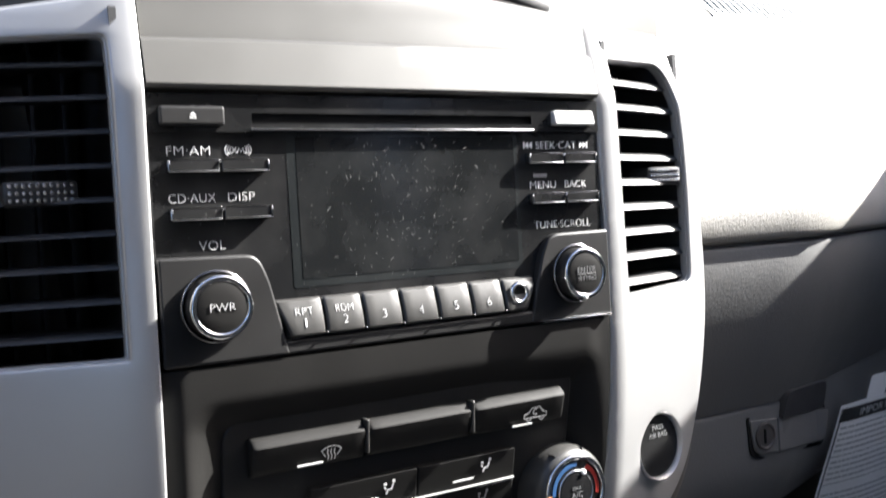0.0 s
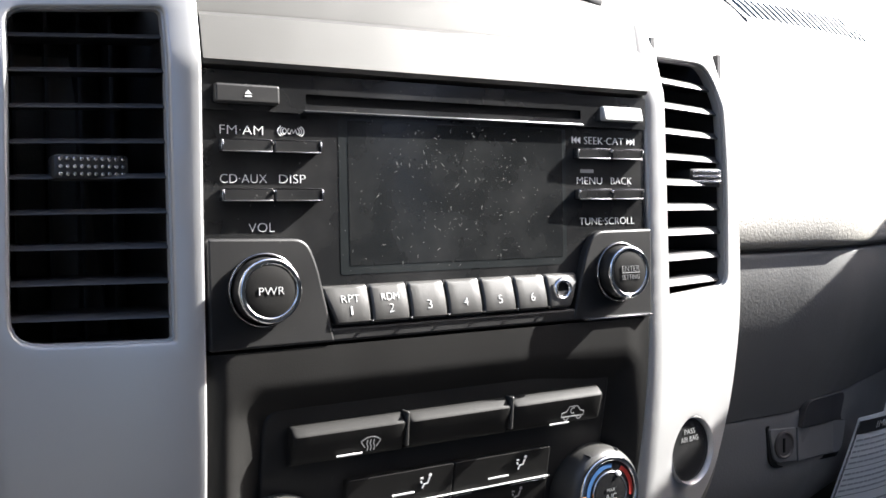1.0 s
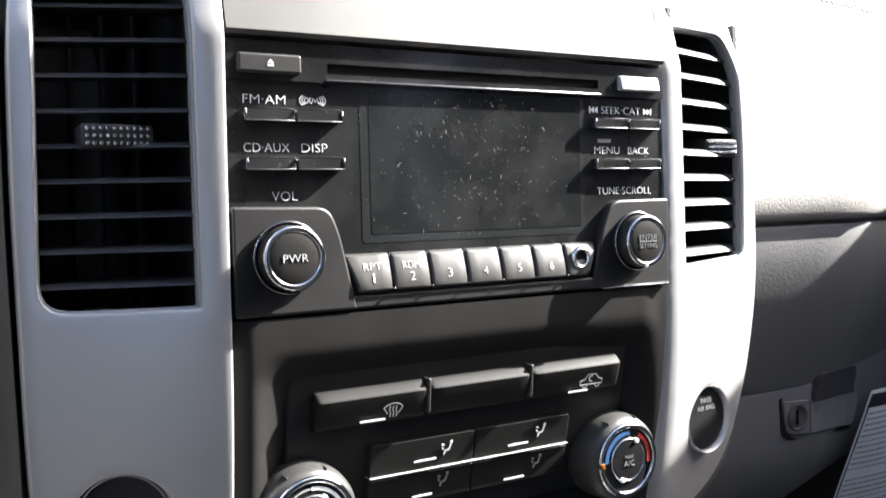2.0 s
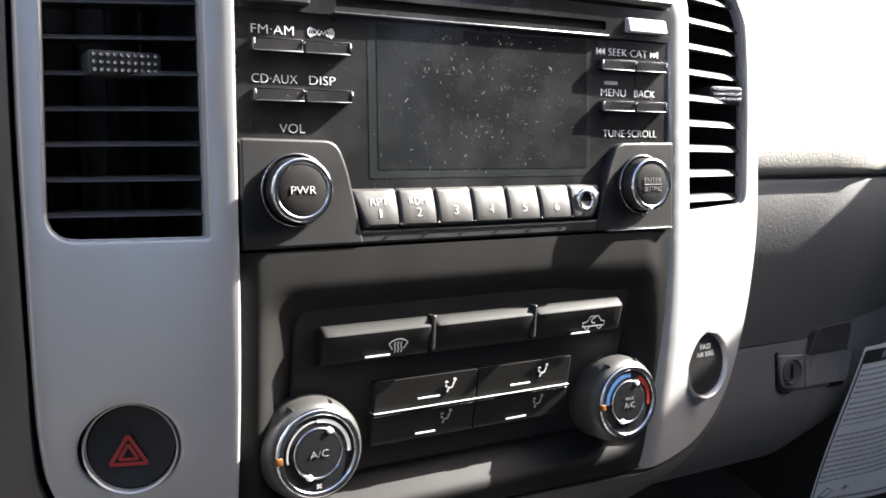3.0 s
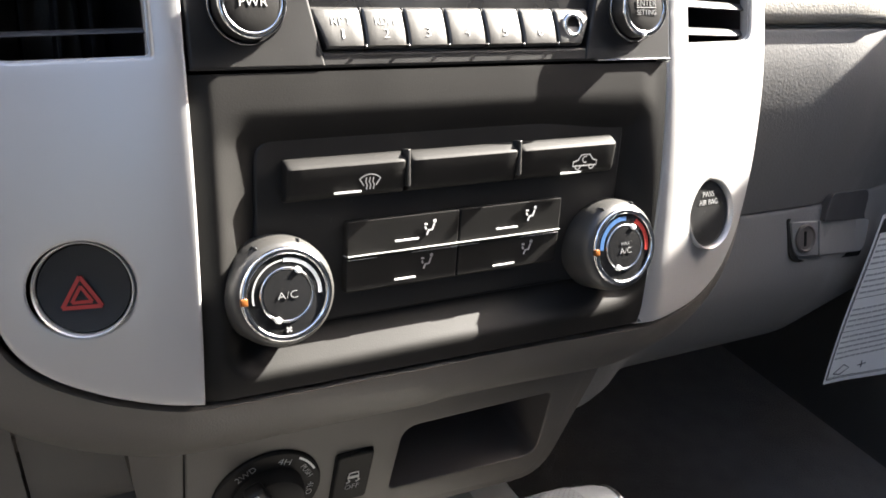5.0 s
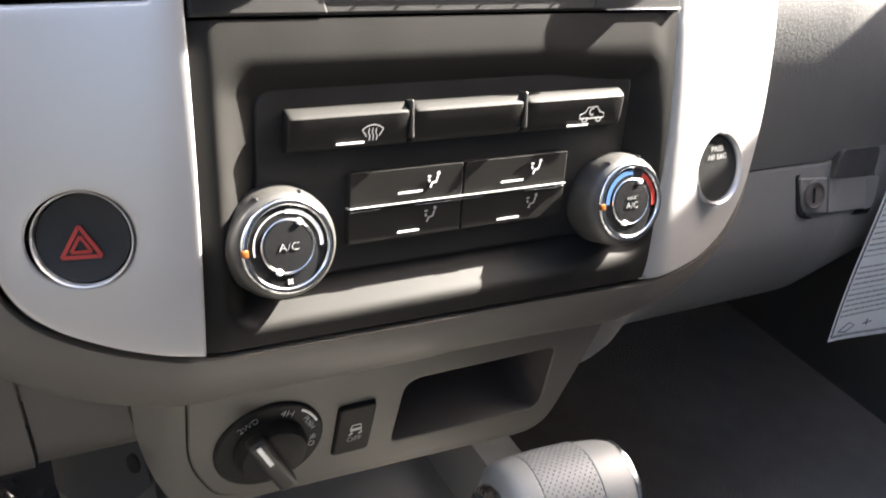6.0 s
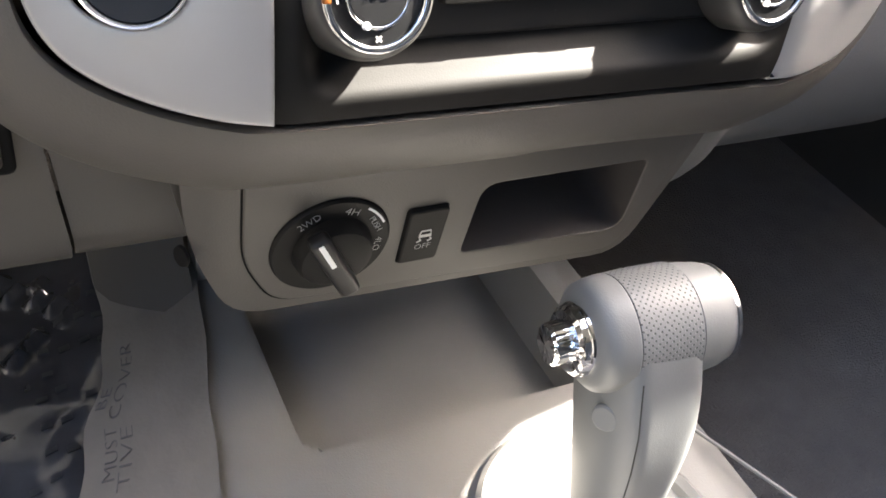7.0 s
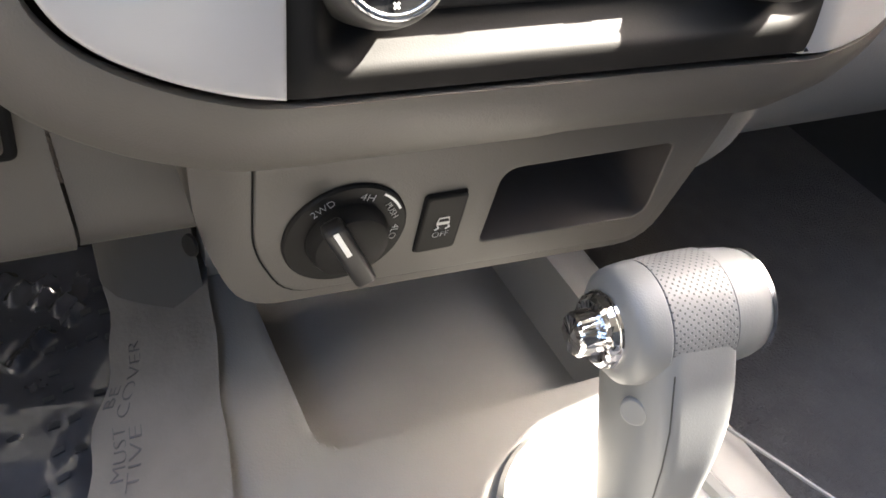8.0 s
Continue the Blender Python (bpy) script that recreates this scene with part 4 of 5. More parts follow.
# Black plate just proud of the panel paints the recess's shade.
pl = part("latch_recess_shade", prism(rounded([(0.3250, -0.1800), (0.4385, -0.1930), (0.4440, -0.1620), (0.3215, -0.1498)], (0.009, 0.009, 0.002, 0.003)), lambda x, z: 0.1184 + tilt(x, z), 0.15, 0.0006), GAP_SHADE, gb, "black plate standing in for the shaded recess round the latch")
part("latch_handle", prism(rounded([(0.3540, -0.1792), (0.4325, -0.1882), (0.4385, -0.1640), (0.3535, -0.1545)], (0.001, 0.008, 0.002, 0.001)), lambda x, z: 0.1176 + tilt(x, z), 0.14, 0.0007), GLOVE_GREY, pl)
part("lock_plate", prism(rounded([(0.3288, -0.1767), (0.3530, -0.1790), (0.3525, -0.1545), (0.3250, -0.1526)], (0.007, 0.001, 0.001, 0.002)), 0.1176, 0.14, 0.0007), GLOVE_GREY, pl)
part("lock", lathe([(0.0100, 0.002), (0.0098, -0.0014), (0.0086, -0.0018), (0.0078, -0.0004), (0.0, -0.0004)], 0.3390, -0.1650, 28, y0=0.1176), POCKET_GREY, pl, "round key lock")
part("key_slit", rbox(0.3377, 0.3393, 0.1164, 0.1178, -0.1702, -0.1602), GAP_SHADE, pl)
# No hollow is cut: a dark proud block paints its shade.
part("finger_hollow_shade", prism(rounded([(0.3560, -0.1550), (0.4385, -0.1645), (0.4435, -0.1420), (0.3600, -0.1360)], (0.001, 0.001, 0.010, 0.012)), lambda x, z: 0.1168 + back_off(x) + 0.16 * (-0.160 - z), lambda x, z: 0.1300 + back_off(x), 0.0005), DEEP, gb, "dark block standing in for the shade of a finger hollow above the latch")

# hanging notice
nt_ = thing("paper_notice", (0.49, 0.18, -0.31), "white printed notice sheet with black heading, hanging below the glovebox", "notice")
NOTICE = rounded([(0.4370, -0.1600), (0.5620, -0.1570), (0.5600, -0.3160), (0.4470, -0.3080)], (0.001,) * 4)


def notice_y(x, z):
    return 0.1300 + 0.364 * (-0.162 - z) + 0.002 * math.sin(x * 50 + z * 30)


part("sheet", cut_plate(NOTICE, [], notice_y, 0.0004, 0.012), LABEL_PAPER, nt_)


def on_notice(bm):
    for v in bm.verts:
        v.co.y += notice_y(v.co.x, v.co.z) - 0.0004
    return bm


def notice_left(z):
    return 0.4370 + 0.010 * (-0.160 - z) / 0.148


part("heading", on_notice(sheet([0.4400 + 0.0118 * i for i in range(11)], [-0.1745, -0.1688, -0.1630], lambda x, z: (x, -0.0003, z), (0, 0.0003, 0))), LABEL_BLACK, nt_, "black heading bar")
part("lettering", on_notice(lettering("IMPORTANT!", 0.4640, 0.5300, -0.1688, 0.0058, -0.0004)), LABEL_PAPER, nt_)
part("tab", cut_plate(rrect(0.4700, 0.4950, -0.1600, -0.1400, 0.003), [], notice_y, 0.0004, 0.006), LABEL_PAPER, nt_, "blank paper tab")
random.seed(5)
z = -0.1800
row = 0
while z > -0.290:
    if row in (5, 10, 16):
        part("rule", on_notice(merge(*[rbox(notice_left(z) + 0.003 + 0.0115 * i, notice_left(z) + 0.0145 + 0.0115 * i, -0.0003, 0.0, z - 0.0002, z + 0.0002) for i in range(10)])), LABEL_BLACK, nt_)
    elif row != 11:
        x = notice_left(z) + 0.0055
        words = []
        while x < notice_left(z) + 0.105:
            w = random.uniform(0.003, 0.010)
            words.append(rbox(x, x + w, -0.0003, 0.0, z - 0.0008, z + 0.0008))
            x += w + 0.0014
        part("print_line", on_notice(merge(*words)), NOTICE_INK, nt_, "line of unreadable small print")
    z -= 0.0050
    row += 1
for inset in (0.0016, 0.0028):
    edge = [rbox(notice_left(-0.163 - 0.0067 * i) + inset, notice_left(-0.163 - 0.0067 * i) + inset + 0.0004, -0.0003, 0.0, -0.1697 - 0.0067 * i, -0.163 - 0.0067 * i) for i in range(21)]
    edge += [rbox(0.4468 + 0.0108 * i + inset, 0.4576 + 0.0108 * i + inset, -0.0003, 0.0, -0.3064 + inset - 0.0006 * i, -0.3060 + inset - 0.0006 * i) for i in range(10)]
    part("border", on_notice(merge(*edge)), LABEL_BLACK, nt_)
part("drawing", on_notice(stroke([[(0.456, -0.3000), (0.466, -0.2930), (0.474, -0.2970), (0.465, -0.3020), (0.456, -0.3000)], [(0.484, -0.2970), (0.493, -0.2960)], [(0.487, -0.2930), (0.489, -0.2995)]], 0.0010)), PEN, nt_)

# ---- switch panel below the stack ----
PLATE = pose(0, 0.078, -0.215, 26.57)
sp = thing("switch_panel", (0, 0.1, -0.27), "grey-brown plastic switch panel with a storage pocket below the stack", "control panel")
HOUSE = rounded([(-0.1200, 0.030), (-0.1160, -0.018), (-0.0985, -0.0560), (0.1060, -0.0660), (0.1230, 0.005), (0.1260, 0.030)], (0.001, 0.02, 0.016, 0.018, 0.02, 0.001))
POCKET = rounded([(0.0055, -0.0410), (0.0965, -0.0450), (0.0945, 0.0010), (0.0070, 0.0010)], (0.0035, 0.010, 0.004, 0.009))
part("housing", cut_plate(HOUSE, [POCKET], lambda x, z: 0.0015 + 0.010 * smooth01((-x - 0.0985) / 0.022) ** 2, 0.012), TAUPE, sp, m=PLATE)
wall = bmesh.new()
w0, w1 = [[wall.verts.new((x, y, z)) for x, z in HOUSE] for y in (0.012, 0.16)]
for i in range(len(w0)):
    wall.faces.new((w0[i - 1], w0[i], w1[i], w1[i - 1]))
part("housing_side", wall, TAUPE, sp, m=PLATE)
FACEP = rounded([(-0.0985, 0.0290), (-0.0965, -0.022), (-0.0820, -0.0505), (0.0990, -0.0605), (0.1150, 0.005), (0.1172, 0.0290)], (0.001, 0.012, 0.012, 0.012, 0.02, 0.001))
part("face_plate", cut_plate(FACEP, [POCKET], lambda x, z: 0.0, 0.006, 0.006, 0.0010), TAUPE, sp, m=PLATE)
FACEG = rounded([(-0.0992, 0.0292), (-0.0972, -0.0225), (-0.0826, -0.0512), (0.0995, -0.0612), (0.1157, 0.005), (0.1180, 0.0292)], (0.001, 0.012, 0.012, 0.012, 0.02, 0.001))
part("joint", cut_plate(FACEG, [POCKET], lambda x, z: 0.0010, 0.004), GAP_SHADE, sp, "dark joint round the plate", m=PLATE)
pk = bmesh.new()
lo = [pk.verts.new((x, 0.0005, z)) for x, z in POCKET]
cxp, czp = 0.051, -0.021
hi = [pk.verts.new((cxp + (x - cxp) * 0.93, 0.070, czp + (z - czp) * 0.88)) for x, z in POCKET]
for i in range(len(lo)):
    pk.faces.new((lo[i - 1], lo[i], hi[i], hi[i - 1]))
pk.faces.new(hi)
# Plastic darker than the panel's puts the pocket's shade into the colour.
part("pocket", pk, POCKET_GREY, sp, "empty storage pocket, darkened as if by its own shade", m=PLATE)

# Raised black disc paints the shade of a screw hole.
part("screw_hole_disc", lathe([(0.0045, 0.0), (0.0042, -0.0012), (0.0, -0.0014)], 0, 0, 20), GAP_SHADE, sp, "raised black disc standing in for a dark oval screw hole", m=Matrix.Translation((-0.1185, 0.0915, -0.2285)) @ Matrix.Rotation(radians(-65), 4, 'Z'))
DX, DZ = -0.0602, -0.0192
dial = thing("drive_mode_dial", (DX, 0.09, -0.25), "black rotary drive selector with a white pointer", "rotary switch")
part("base", lathe([(0.0262, 0.003), (0.0258, -0.0012), (0.0250, -0.0020), (0.0, -0.0022)], DX, DZ, 48), PANEL_BLACK, dial, m=PLATE)
part("collar", lathe([(0.0170, -0.001), (0.0166, -0.0060), (0.0150, -0.0092), (0.0120, -0.0104), (0.0, -0.0108)], DX, DZ, 40), PANEL_BLACK, dial, m=PLATE)
grip = part("grip", rbox(-0.0046, 0.0046, -0.0155, -0.0080, -0.0225, 0.0175, 0.0024, 3), SATIN_BLACK, dial, m=PLATE @ Matrix.Translation((DX - 0.0036, 0, DZ + 0.0026)) @ Matrix.Rotation(radians(-28), 4, 'Y'))
part("pointer", rbox(-0.0011, 0.0011, -0.0158, -0.0150, 0.0005, 0.0160, 0.0003), INK, grip, "white pointer line", m=PLATE @ Matrix.Translation((DX - 0.0036, 0, DZ + 0.0026)) @ Matrix.Rotation(radians(-28), 4, 'Y'))


def dial_word(text, a, w, h, ink=PALE_BUTTON):
    x, z = DX + 0.0205 * math.cos(radians(a)), DZ + 0.0205 * math.sin(radians(a))
    part("lettering", lettering(text, -w / 2, w / 2, 0, h, -0.0022, bold=-0.022), ink, dial, m=PLATE @ Matrix.Translation((x, 0, z)) @ Matrix.Rotation(radians(90 - a), 4, 'Y'))


dial_word("2WD", 124, 0.0100, 0.0034)
dial_word("4H", 72, 0.0062, 0.0034)
dial_word("PUSH", 30, 0.0092, 0.0026)
dial_word("4LO", -6, 0.0080, 0.0030)
part("tick_arc", stroke([arc(DX, DZ, 0.0238, 56, 26, 6)], 0.0010, -0.0021), INK, dial, m=PLATE)

vs_ = thing("stability_switch", (-0.017, 0.09, -0.25), "black stability control switch with a car symbol", "switch")
part("surround", prism(rrect(-0.0277, -0.0077, -0.0397, -0.0057, 0.0025), -0.0004, 0.006, 0.0006), GAP_SHADE, vs_, m=PLATE)
sw = part("rocker", prism(rrect(-0.0272, -0.0082, -0.0392, -0.0062, 0.0026), lambda x, z: -0.0016 - 0.03 * (z + 0.04), 0.006, 0.0012), PANEL_BLACK, vs_, m=PLATE)
part("lettering", lettering("OFF", -0.0212, -0.0138, -0.0282, 0.0030, -0.0023, bold=-0.022), DIM_INK, sw, m=PLATE)
sx, sz = -0.0175, -0.0212
part("car_symbol", stroke([[(sx - 0.0028, sz), (sx - 0.0022, sz + 0.0026), (sx + 0.0022, sz + 0.0026), (sx + 0.0028, sz), (sx - 0.0028, sz)], [(sx - 0.0030, sz - 0.0008), (sx + 0.0030, sz - 0.0008)],
                           [(sx - 0.0034, sz - 0.0040), (sx - 0.0016, sz - 0.0030), (sx - 0.0024, sz - 0.0018)], [(sx + 0.0016, sz - 0.0040), (sx + 0.0034, sz - 0.0030), (sx + 0.0026, sz - 0.0018)]], 0.0008, -0.0024), PALE_BUTTON, sw, m=PLATE)

# ---- console, floor and footwells: level in the car ----
lvl = lambda y, h: h + 0.364 * y      # height in the dash's axes of a level surface
tun = [-0.112 + 0.270 * i / 80 for i in range(81)]


def console_point(x, y):
    """The console's top, with a shallow tray in front of the gear selector."""
    e = max(0.0, -0.100 - x) + max(0.0, x - 0.130)
    tray = smooth01(0.5 - rr_sdf(x, y, -0.0610, 0.1120, 0.1270, 0.2900, 0.012) / 0.010)
    return (x, y, lvl(y, -0.400) - 9.0 * e * e - 0.3 * e - 0.042 * tray)


piece("centre_console", sheet(tun, [-0.45 + 0.40 * i / 20 for i in range(20)] + [-0.05 + 0.35 * i / 110 for i in range(111)], console_point, (0, 0, -0.02)), CONSOLE, "grey plastic centre console with a shallow tray", "centre console", "structure")
piece("console_side", merge(sheet([-0.1185, -0.135, -0.150], [-0.45 + 0.75 * i / 10 for i in range(11)], lambda x, y: (x, y, lvl(y, -0.4175) + 6.5 * (x + 0.1185))),
                            sheet([0.1585, 0.170, 0.180], [-0.45 + 0.75 * i / 10 for i in range(11)], lambda x, y: (x, y, lvl(y, -0.4160) - 8.0 * (x - 0.1585)))), CONSOLE, "grey console side", "centre console", "structure")
piece("console_front", sheet([-0.085 + 0.235 * i / 12 for i in range(13)], [0, 1, 2, 3, 4], lambda x, v: (x, 0.25 - 0.01 * v, lvl(0.25, -0.40) + 0.03 * v), (0, 0.02, 0)), CONSOLE, "grey console upright under the switch panel", "centre console", "structure")
piece("carpet_floor", sheet([-0.95 + 1.9 * i / 12 for i in range(13)], [-1.3 + 2.2 * i / 14 for i in range(15)], lambda x, y: (x, y, lvl(y, -0.62)), (0, 0, -0.02)), DARK_CARPET, "dark carpeted footwell floor", "floor", "structure")
piece("firewall", sheet([-0.95 + 1.9 * i / 6 for i in range(7)], [0, 1, 2], lambda x, v: (x, 0.62 - 0.10 * v, lvl(0.62, -0.62) + 0.22 * v), (0, 0.02, 0)), DARK_CARPET, "dark carpeted firewall", "wall", "structure")

# driver's knee panel and the panel beside the tunnel
KNEE = [(0.060, 0.06), (0.068, -0.05), (0.085, -0.12), (0.108, -0.165), (0.128, -0.205), (0.140, -0.238), (0.165, -0.246), (0.22, -0.24)]
knee = smooth_path(KNEE, 4)
kp = thing("knee_panel", (-0.3, 0.13, -0.24), "grey-brown lower dashboard panel with a small recessed cover", "dashboard panel", kind="structure")
part("panel", sheet([-0.70 + 0.5455 * i / 14 for i in range(15)], range(len(knee)), lambda x, v: (x - 0.12 * max(0.0, knee[v].y + 0.235) * (x > -0.3), knee[v].x, knee[v].y), (0, 0.01, 0)), TAUPE, kp)
# Black plate behind the cover paints the recess's shade; nothing is cut in.
part("recess", prism(rrect(-0.260, -0.1700, -0.196, -0.150, 0.004), lambda x, z: 0.0965 + 0.46 * (-0.150 - z), 0.16, 0.002), GAP_SHADE, kp, "black plate standing in for a shaded recess")
part("cover", prism(rrect(-0.258, -0.1745, -0.193, -0.152, 0.003), lambda x, z: 0.0945 + 0.46 * (-0.150 - z), 0.15, 0.002), TAUPE, kp)
piece("side_filler", sheet([-0.1530, -0.140, -0.125, -0.108, -0.098], range(len(knee)), lambda x, v: (x - 0.12 * max(0.0, knee[v].y + 0.235), knee[v].x + 0.002, knee[v].y + 0.001), (0, 0.01, 0)), TAUPE,
      "grey-brown filler panel under the stack", "dashboard", "structure")
piece("tunnel_trim", sheet([-0.140 + 0.050 * i / 8 for i in range(9)], [0, 1, 2, 3], lambda x, v: (x, 0.285 - 0.004 * v * v - 0.024 * math.sqrt(max(0.0, x + 0.14) / 0.06), (-0.225, -0.255, -0.280, -0.302)[v] - 0.06 * (x + 0.14) - (0, 0, 0.006, 0.016)[v] * math.sqrt(max(0.0, x + 0.14) / 0.06)), (0, 0.01, 0)), TAUPE,
      "grey-brown plastic trim in front of the floor mat", "dashboard", "structure")

# protective paper and film in the driver's footwell
pm = thing("paper_floor_mat", (-0.13, 0.15, -0.36), "creased white protective paper mat, darkened as if in shade, with black printing", "floor mat")


def film_edge(y):
    """Where the paper laps over the film."""
    return -0.1640 + 0.235 * (y - 0.1375) + 0.007 * math.exp(-((y - 0.225) / 0.035) ** 2) + 0.0015 * math.sin(y * 130)


def paper_point(s, y):
    right = -0.1085 + 0.187 * (y - 0.118) + 0.0022 * noise.noise(Vector((y * 28, 3.0, 1.0)))
    left = film_edge(y) - 0.006
    x = right + (left - right) * s
    n = noise.noise(Vector((x * 30, y * 14, 2.0))) + 0.5 * noise.noise(Vector((x * 90, y * 50, 5.0)))
    return (x, y, lvl(y, -0.3925) - 0.0215 * s + 0.0018 * n + 0.2 * max(0.0, y - 0.245))


part("sheet", sheet([i / 24 for i in range(25)], [-0.20 + 0.477 * i / 60 for i in range(61)], paper_point, (0, 0, -0.0012)), SHADED_PAPER, pm)


def floor_word(text, s, y0, y1, h):
    """Printing that runs away from the viewer along the sheet."""
    bm = lettering(text, y0, y1, 0, h, 0.0)
    for v in bm.verts:
        y, across = v.co.x, v.co.z
        p = paper_point(s, y)
        v.co = Vector((p[0] - across, y, p[2] + 0.0006 - (0.0004 if v.co.y < -0.0001 else 0.0) * -1))
    return bm


part("lettering", floor_word("MUST", 0.79, 0.1445, 0.174, 0.0058), PEN, pm)
part("lettering", floor_word("BE", 0.91, 0.189, 0.2007, 0.0046), PEN, pm)
part("lettering", floor_word("TIVE", 0.667, 0.1354, 0.170, 0.0058), PEN, pm)
part("lettering", floor_word("COVER", 0.766, 0.1788, 0.224, 0.0056), PEN, pm)
pf = thing("plastic_film", (-0.22, 0.2, -0.36), "crumpled shiny dark blue protective plastic film with black printing", "plastic film")


FOLDS = [(0.35, 0.071, 0.0010, 0.2), (1.9, 0.058, 0.0008, 0.55), (2.7, 0.113, 0.0016, 0.1), (1.1, 0.037, 0.0006, 0.8)]


CREASES = [(-0.196, 0.309, -0.186, 0.318, 0.011), (-0.184, 0.302, -0.177, 0.309, 0.012), (-0.172, 0.293, -0.166, 0.299, 0.012), (-0.170, 0.306, -0.164, 0.311, 0.010), (-0.163, 0.284, -0.157, 0.289, 0.011),
           (-0.158, 0.272, -0.153, 0.277, 0.010), (-0.206, 0.262, -0.198, 0.269, 0.010), (-0.188, 0.252, -0.182, 0.257, 0.010), (-0.215, 0.235, -0.205, 0.243, 0.010), (-0.178, 0.262, -0.172, 0.268, 0.009)]


def film_point(x, y):
    u, w = x + 0.006 * noise.noise(Vector((x * 25, y * 25, 4.0))), y + 0.006 * noise.noise(Vector((x * 25, y * 25, 9.0)))
    n = 0.0
    for turn, size, high, off in FOLDS:
        q = (u * math.cos(turn) + w * math.sin(turn)) / size + off
        n += high * abs(2 * (q - math.floor(q)) - 1)
    s = max(0.0, film_edge(y) - x)
    n = (n - 0.006 + 0.0018 * noise.noise(Vector((x * 16, y * 12, 7.0)))) * smooth01((s - 0.010) / 0.022)
    for x0, y0, x1, y1, high in CREASES:
        along = ((x - x0) * (x1 - x0) + (y - y0) * (y1 - y0)) / ((x1 - x0) ** 2 + (y1 - y0) ** 2)
        if -0.4 < along < 1.4:
            k = min(max(along, 0.0), 1.0)
            far = math.hypot(x - x0 - k * (x1 - x0), y - y0 - k * (y1 - y0)) + 0.0016 * noise.noise(Vector((x * 130, y * 130, 2.0)))
            n += 0.5 * high * math.exp(-(far / 0.0032) ** 2)
    return (x, y, lvl(y, -0.4225) - 0.10 * s + n)


part("sheet", sheet([0.26 * i / 170 for i in range(171)], [0.0 + 0.36 * i / 230 for i in range(231)], lambda s, y: film_point(film_edge(y) - s, y), (0, 0, -0.001)), FILM, pf, smooth=30)


def film_word(text, x0, y0, y1, h):
    bm = lettering(text, y0, y1, 0, h, 0.0)
    for v in bm.verts:
        y, x = v.co.x, x0 - v.co.z
        v.co = Vector((x, y, film_point(x, y)[2] + 0.0008 - 4 * v.co.y))
    return bm


for word, x0, y0, y1 in (("IIII", -0.171, 0.236, 0.290), ("II", -0.160, 0.250, 0.274), ("II", -0.149, 0.250, 0.272), ("III", -0.1395, 0.246, 0.286), ("III", -0.176, 0.185, 0.222),
                         ("III", -0.166, 0.180, 0.226), ("III", -0.186, 0.130, 0.170), ("IIII", -0.176, 0.118, 0.172), ("II", -0.152, 0.196, 0.214)):
    part("print_bar", film_word(word, x0, y0, y1, 0.0058), FILM_INK, pf, "smudged unreadable printing")

# ---- gear selector ----
# Bead added in place of the highlight on the console's lit edge.
line_ = thing("console_edge_highlight", (0.15, 0.05, -0.39), "thin bead standing in for the highlight along the console's edge", "trim")
bm = bmesh.new()
prev = None
for i in range(21):
    t = i / 20
    x, y = 0.128 + 0.070 * t, 0.098 - 0.150 * t
    c = Vector((x, y, lvl(y, -0.3985)))
    ring = [bm.verts.new(c + Vector((0.0011 * math.cos(a), 0, 0.0011 * math.sin(a)))) for a in [2 * math.pi * k / 8 for k in range(8)]]
    if prev:
        for k in range(8):
            bm.faces.new((prev[k - 1], prev[k], ring[k], ring[k - 1]))
    prev = ring
part("bead", bm, CONSOLE, line_)
gs = thing("gear_selector", (0.06, 0.05, -0.38), "grey leather gear selector with a chrome release button", "gear lever")
AX = Matrix.Translation((0.0170, 0.026, -0.2665)) @ Matrix.Rotation(radians(-6), 4, 'Z') @ Matrix.Rotation(radians(-1), 4, 'Y')
TURN_X = Matrix(((0, -1, 0, 0), (1, 0, 0, 0), (0, 0, 1, 0), (0, 0, 0, 1)))   # lathe axis from y to -x


def barrel(profile, n=56):
    bm = lathe([(r, -s) for r, s in profile], 0, 0, n)
    bm.transform(AX @ TURN_X)
    return bm


part("grip_end", barrel([(0.0, 0.0050), (0.0150, 0.0050), (0.0200, 0.0064), (0.0228, 0.0088), (0.0240, 0.0130), (0.0247, 0.0198), (0.0243, 0.0204), (0.0230, 0.0206)]), LEATHER, gs)
part("grip_band", barrel([(0.0230, 0.0203), (0.0245, 0.0210), (0.0250, 0.0270), (0.0252, 0.0370), (0.0250, 0.0490), (0.0235, 0.0498)]), PERF, gs, "perforated leather band")
part("grip_cap", barrel([(0.0228, 0.0494), (0.0240, 0.0502), (0.0237, 0.0560), (0.0228, 0.0632), (0.0212, 0.0680)]), LEATHER, gs)
part("end_trim", barrel([(0.0218, 0.0675), (0.0216, 0.0695), (0.0190, 0.0720), (0.0, 0.0730)]), SATIN_CHROME, gs)
part("button_seat", barrel([(0.0160, 0.0080), (0.0156, 0.0038), (0.0135, 0.0026), (0.0, 0.0026)]), CHROME, gs, "crumpled bright foil round the button")
bm = barrel([(0.0150, 0.0040), (0.0146, 0.0006), (0.0128, -0.0008), (0.0092, -0.0010), (0.0089, -0.0078), (0.0078, -0.0092), (0.0, -0.0095)], 24)
bmesh.ops.subdivide_edges(bm, edges=bm.edges[:], cuts=1)
for v in bm.verts:
    v.co += Vector([noise.noise(v.co * 320 + Vector((k * 9, 0, 0))) for k in range(3)]) * 0.0006
part("release_button", bm, CHROME, gs, "chrome release button", smooth=12)
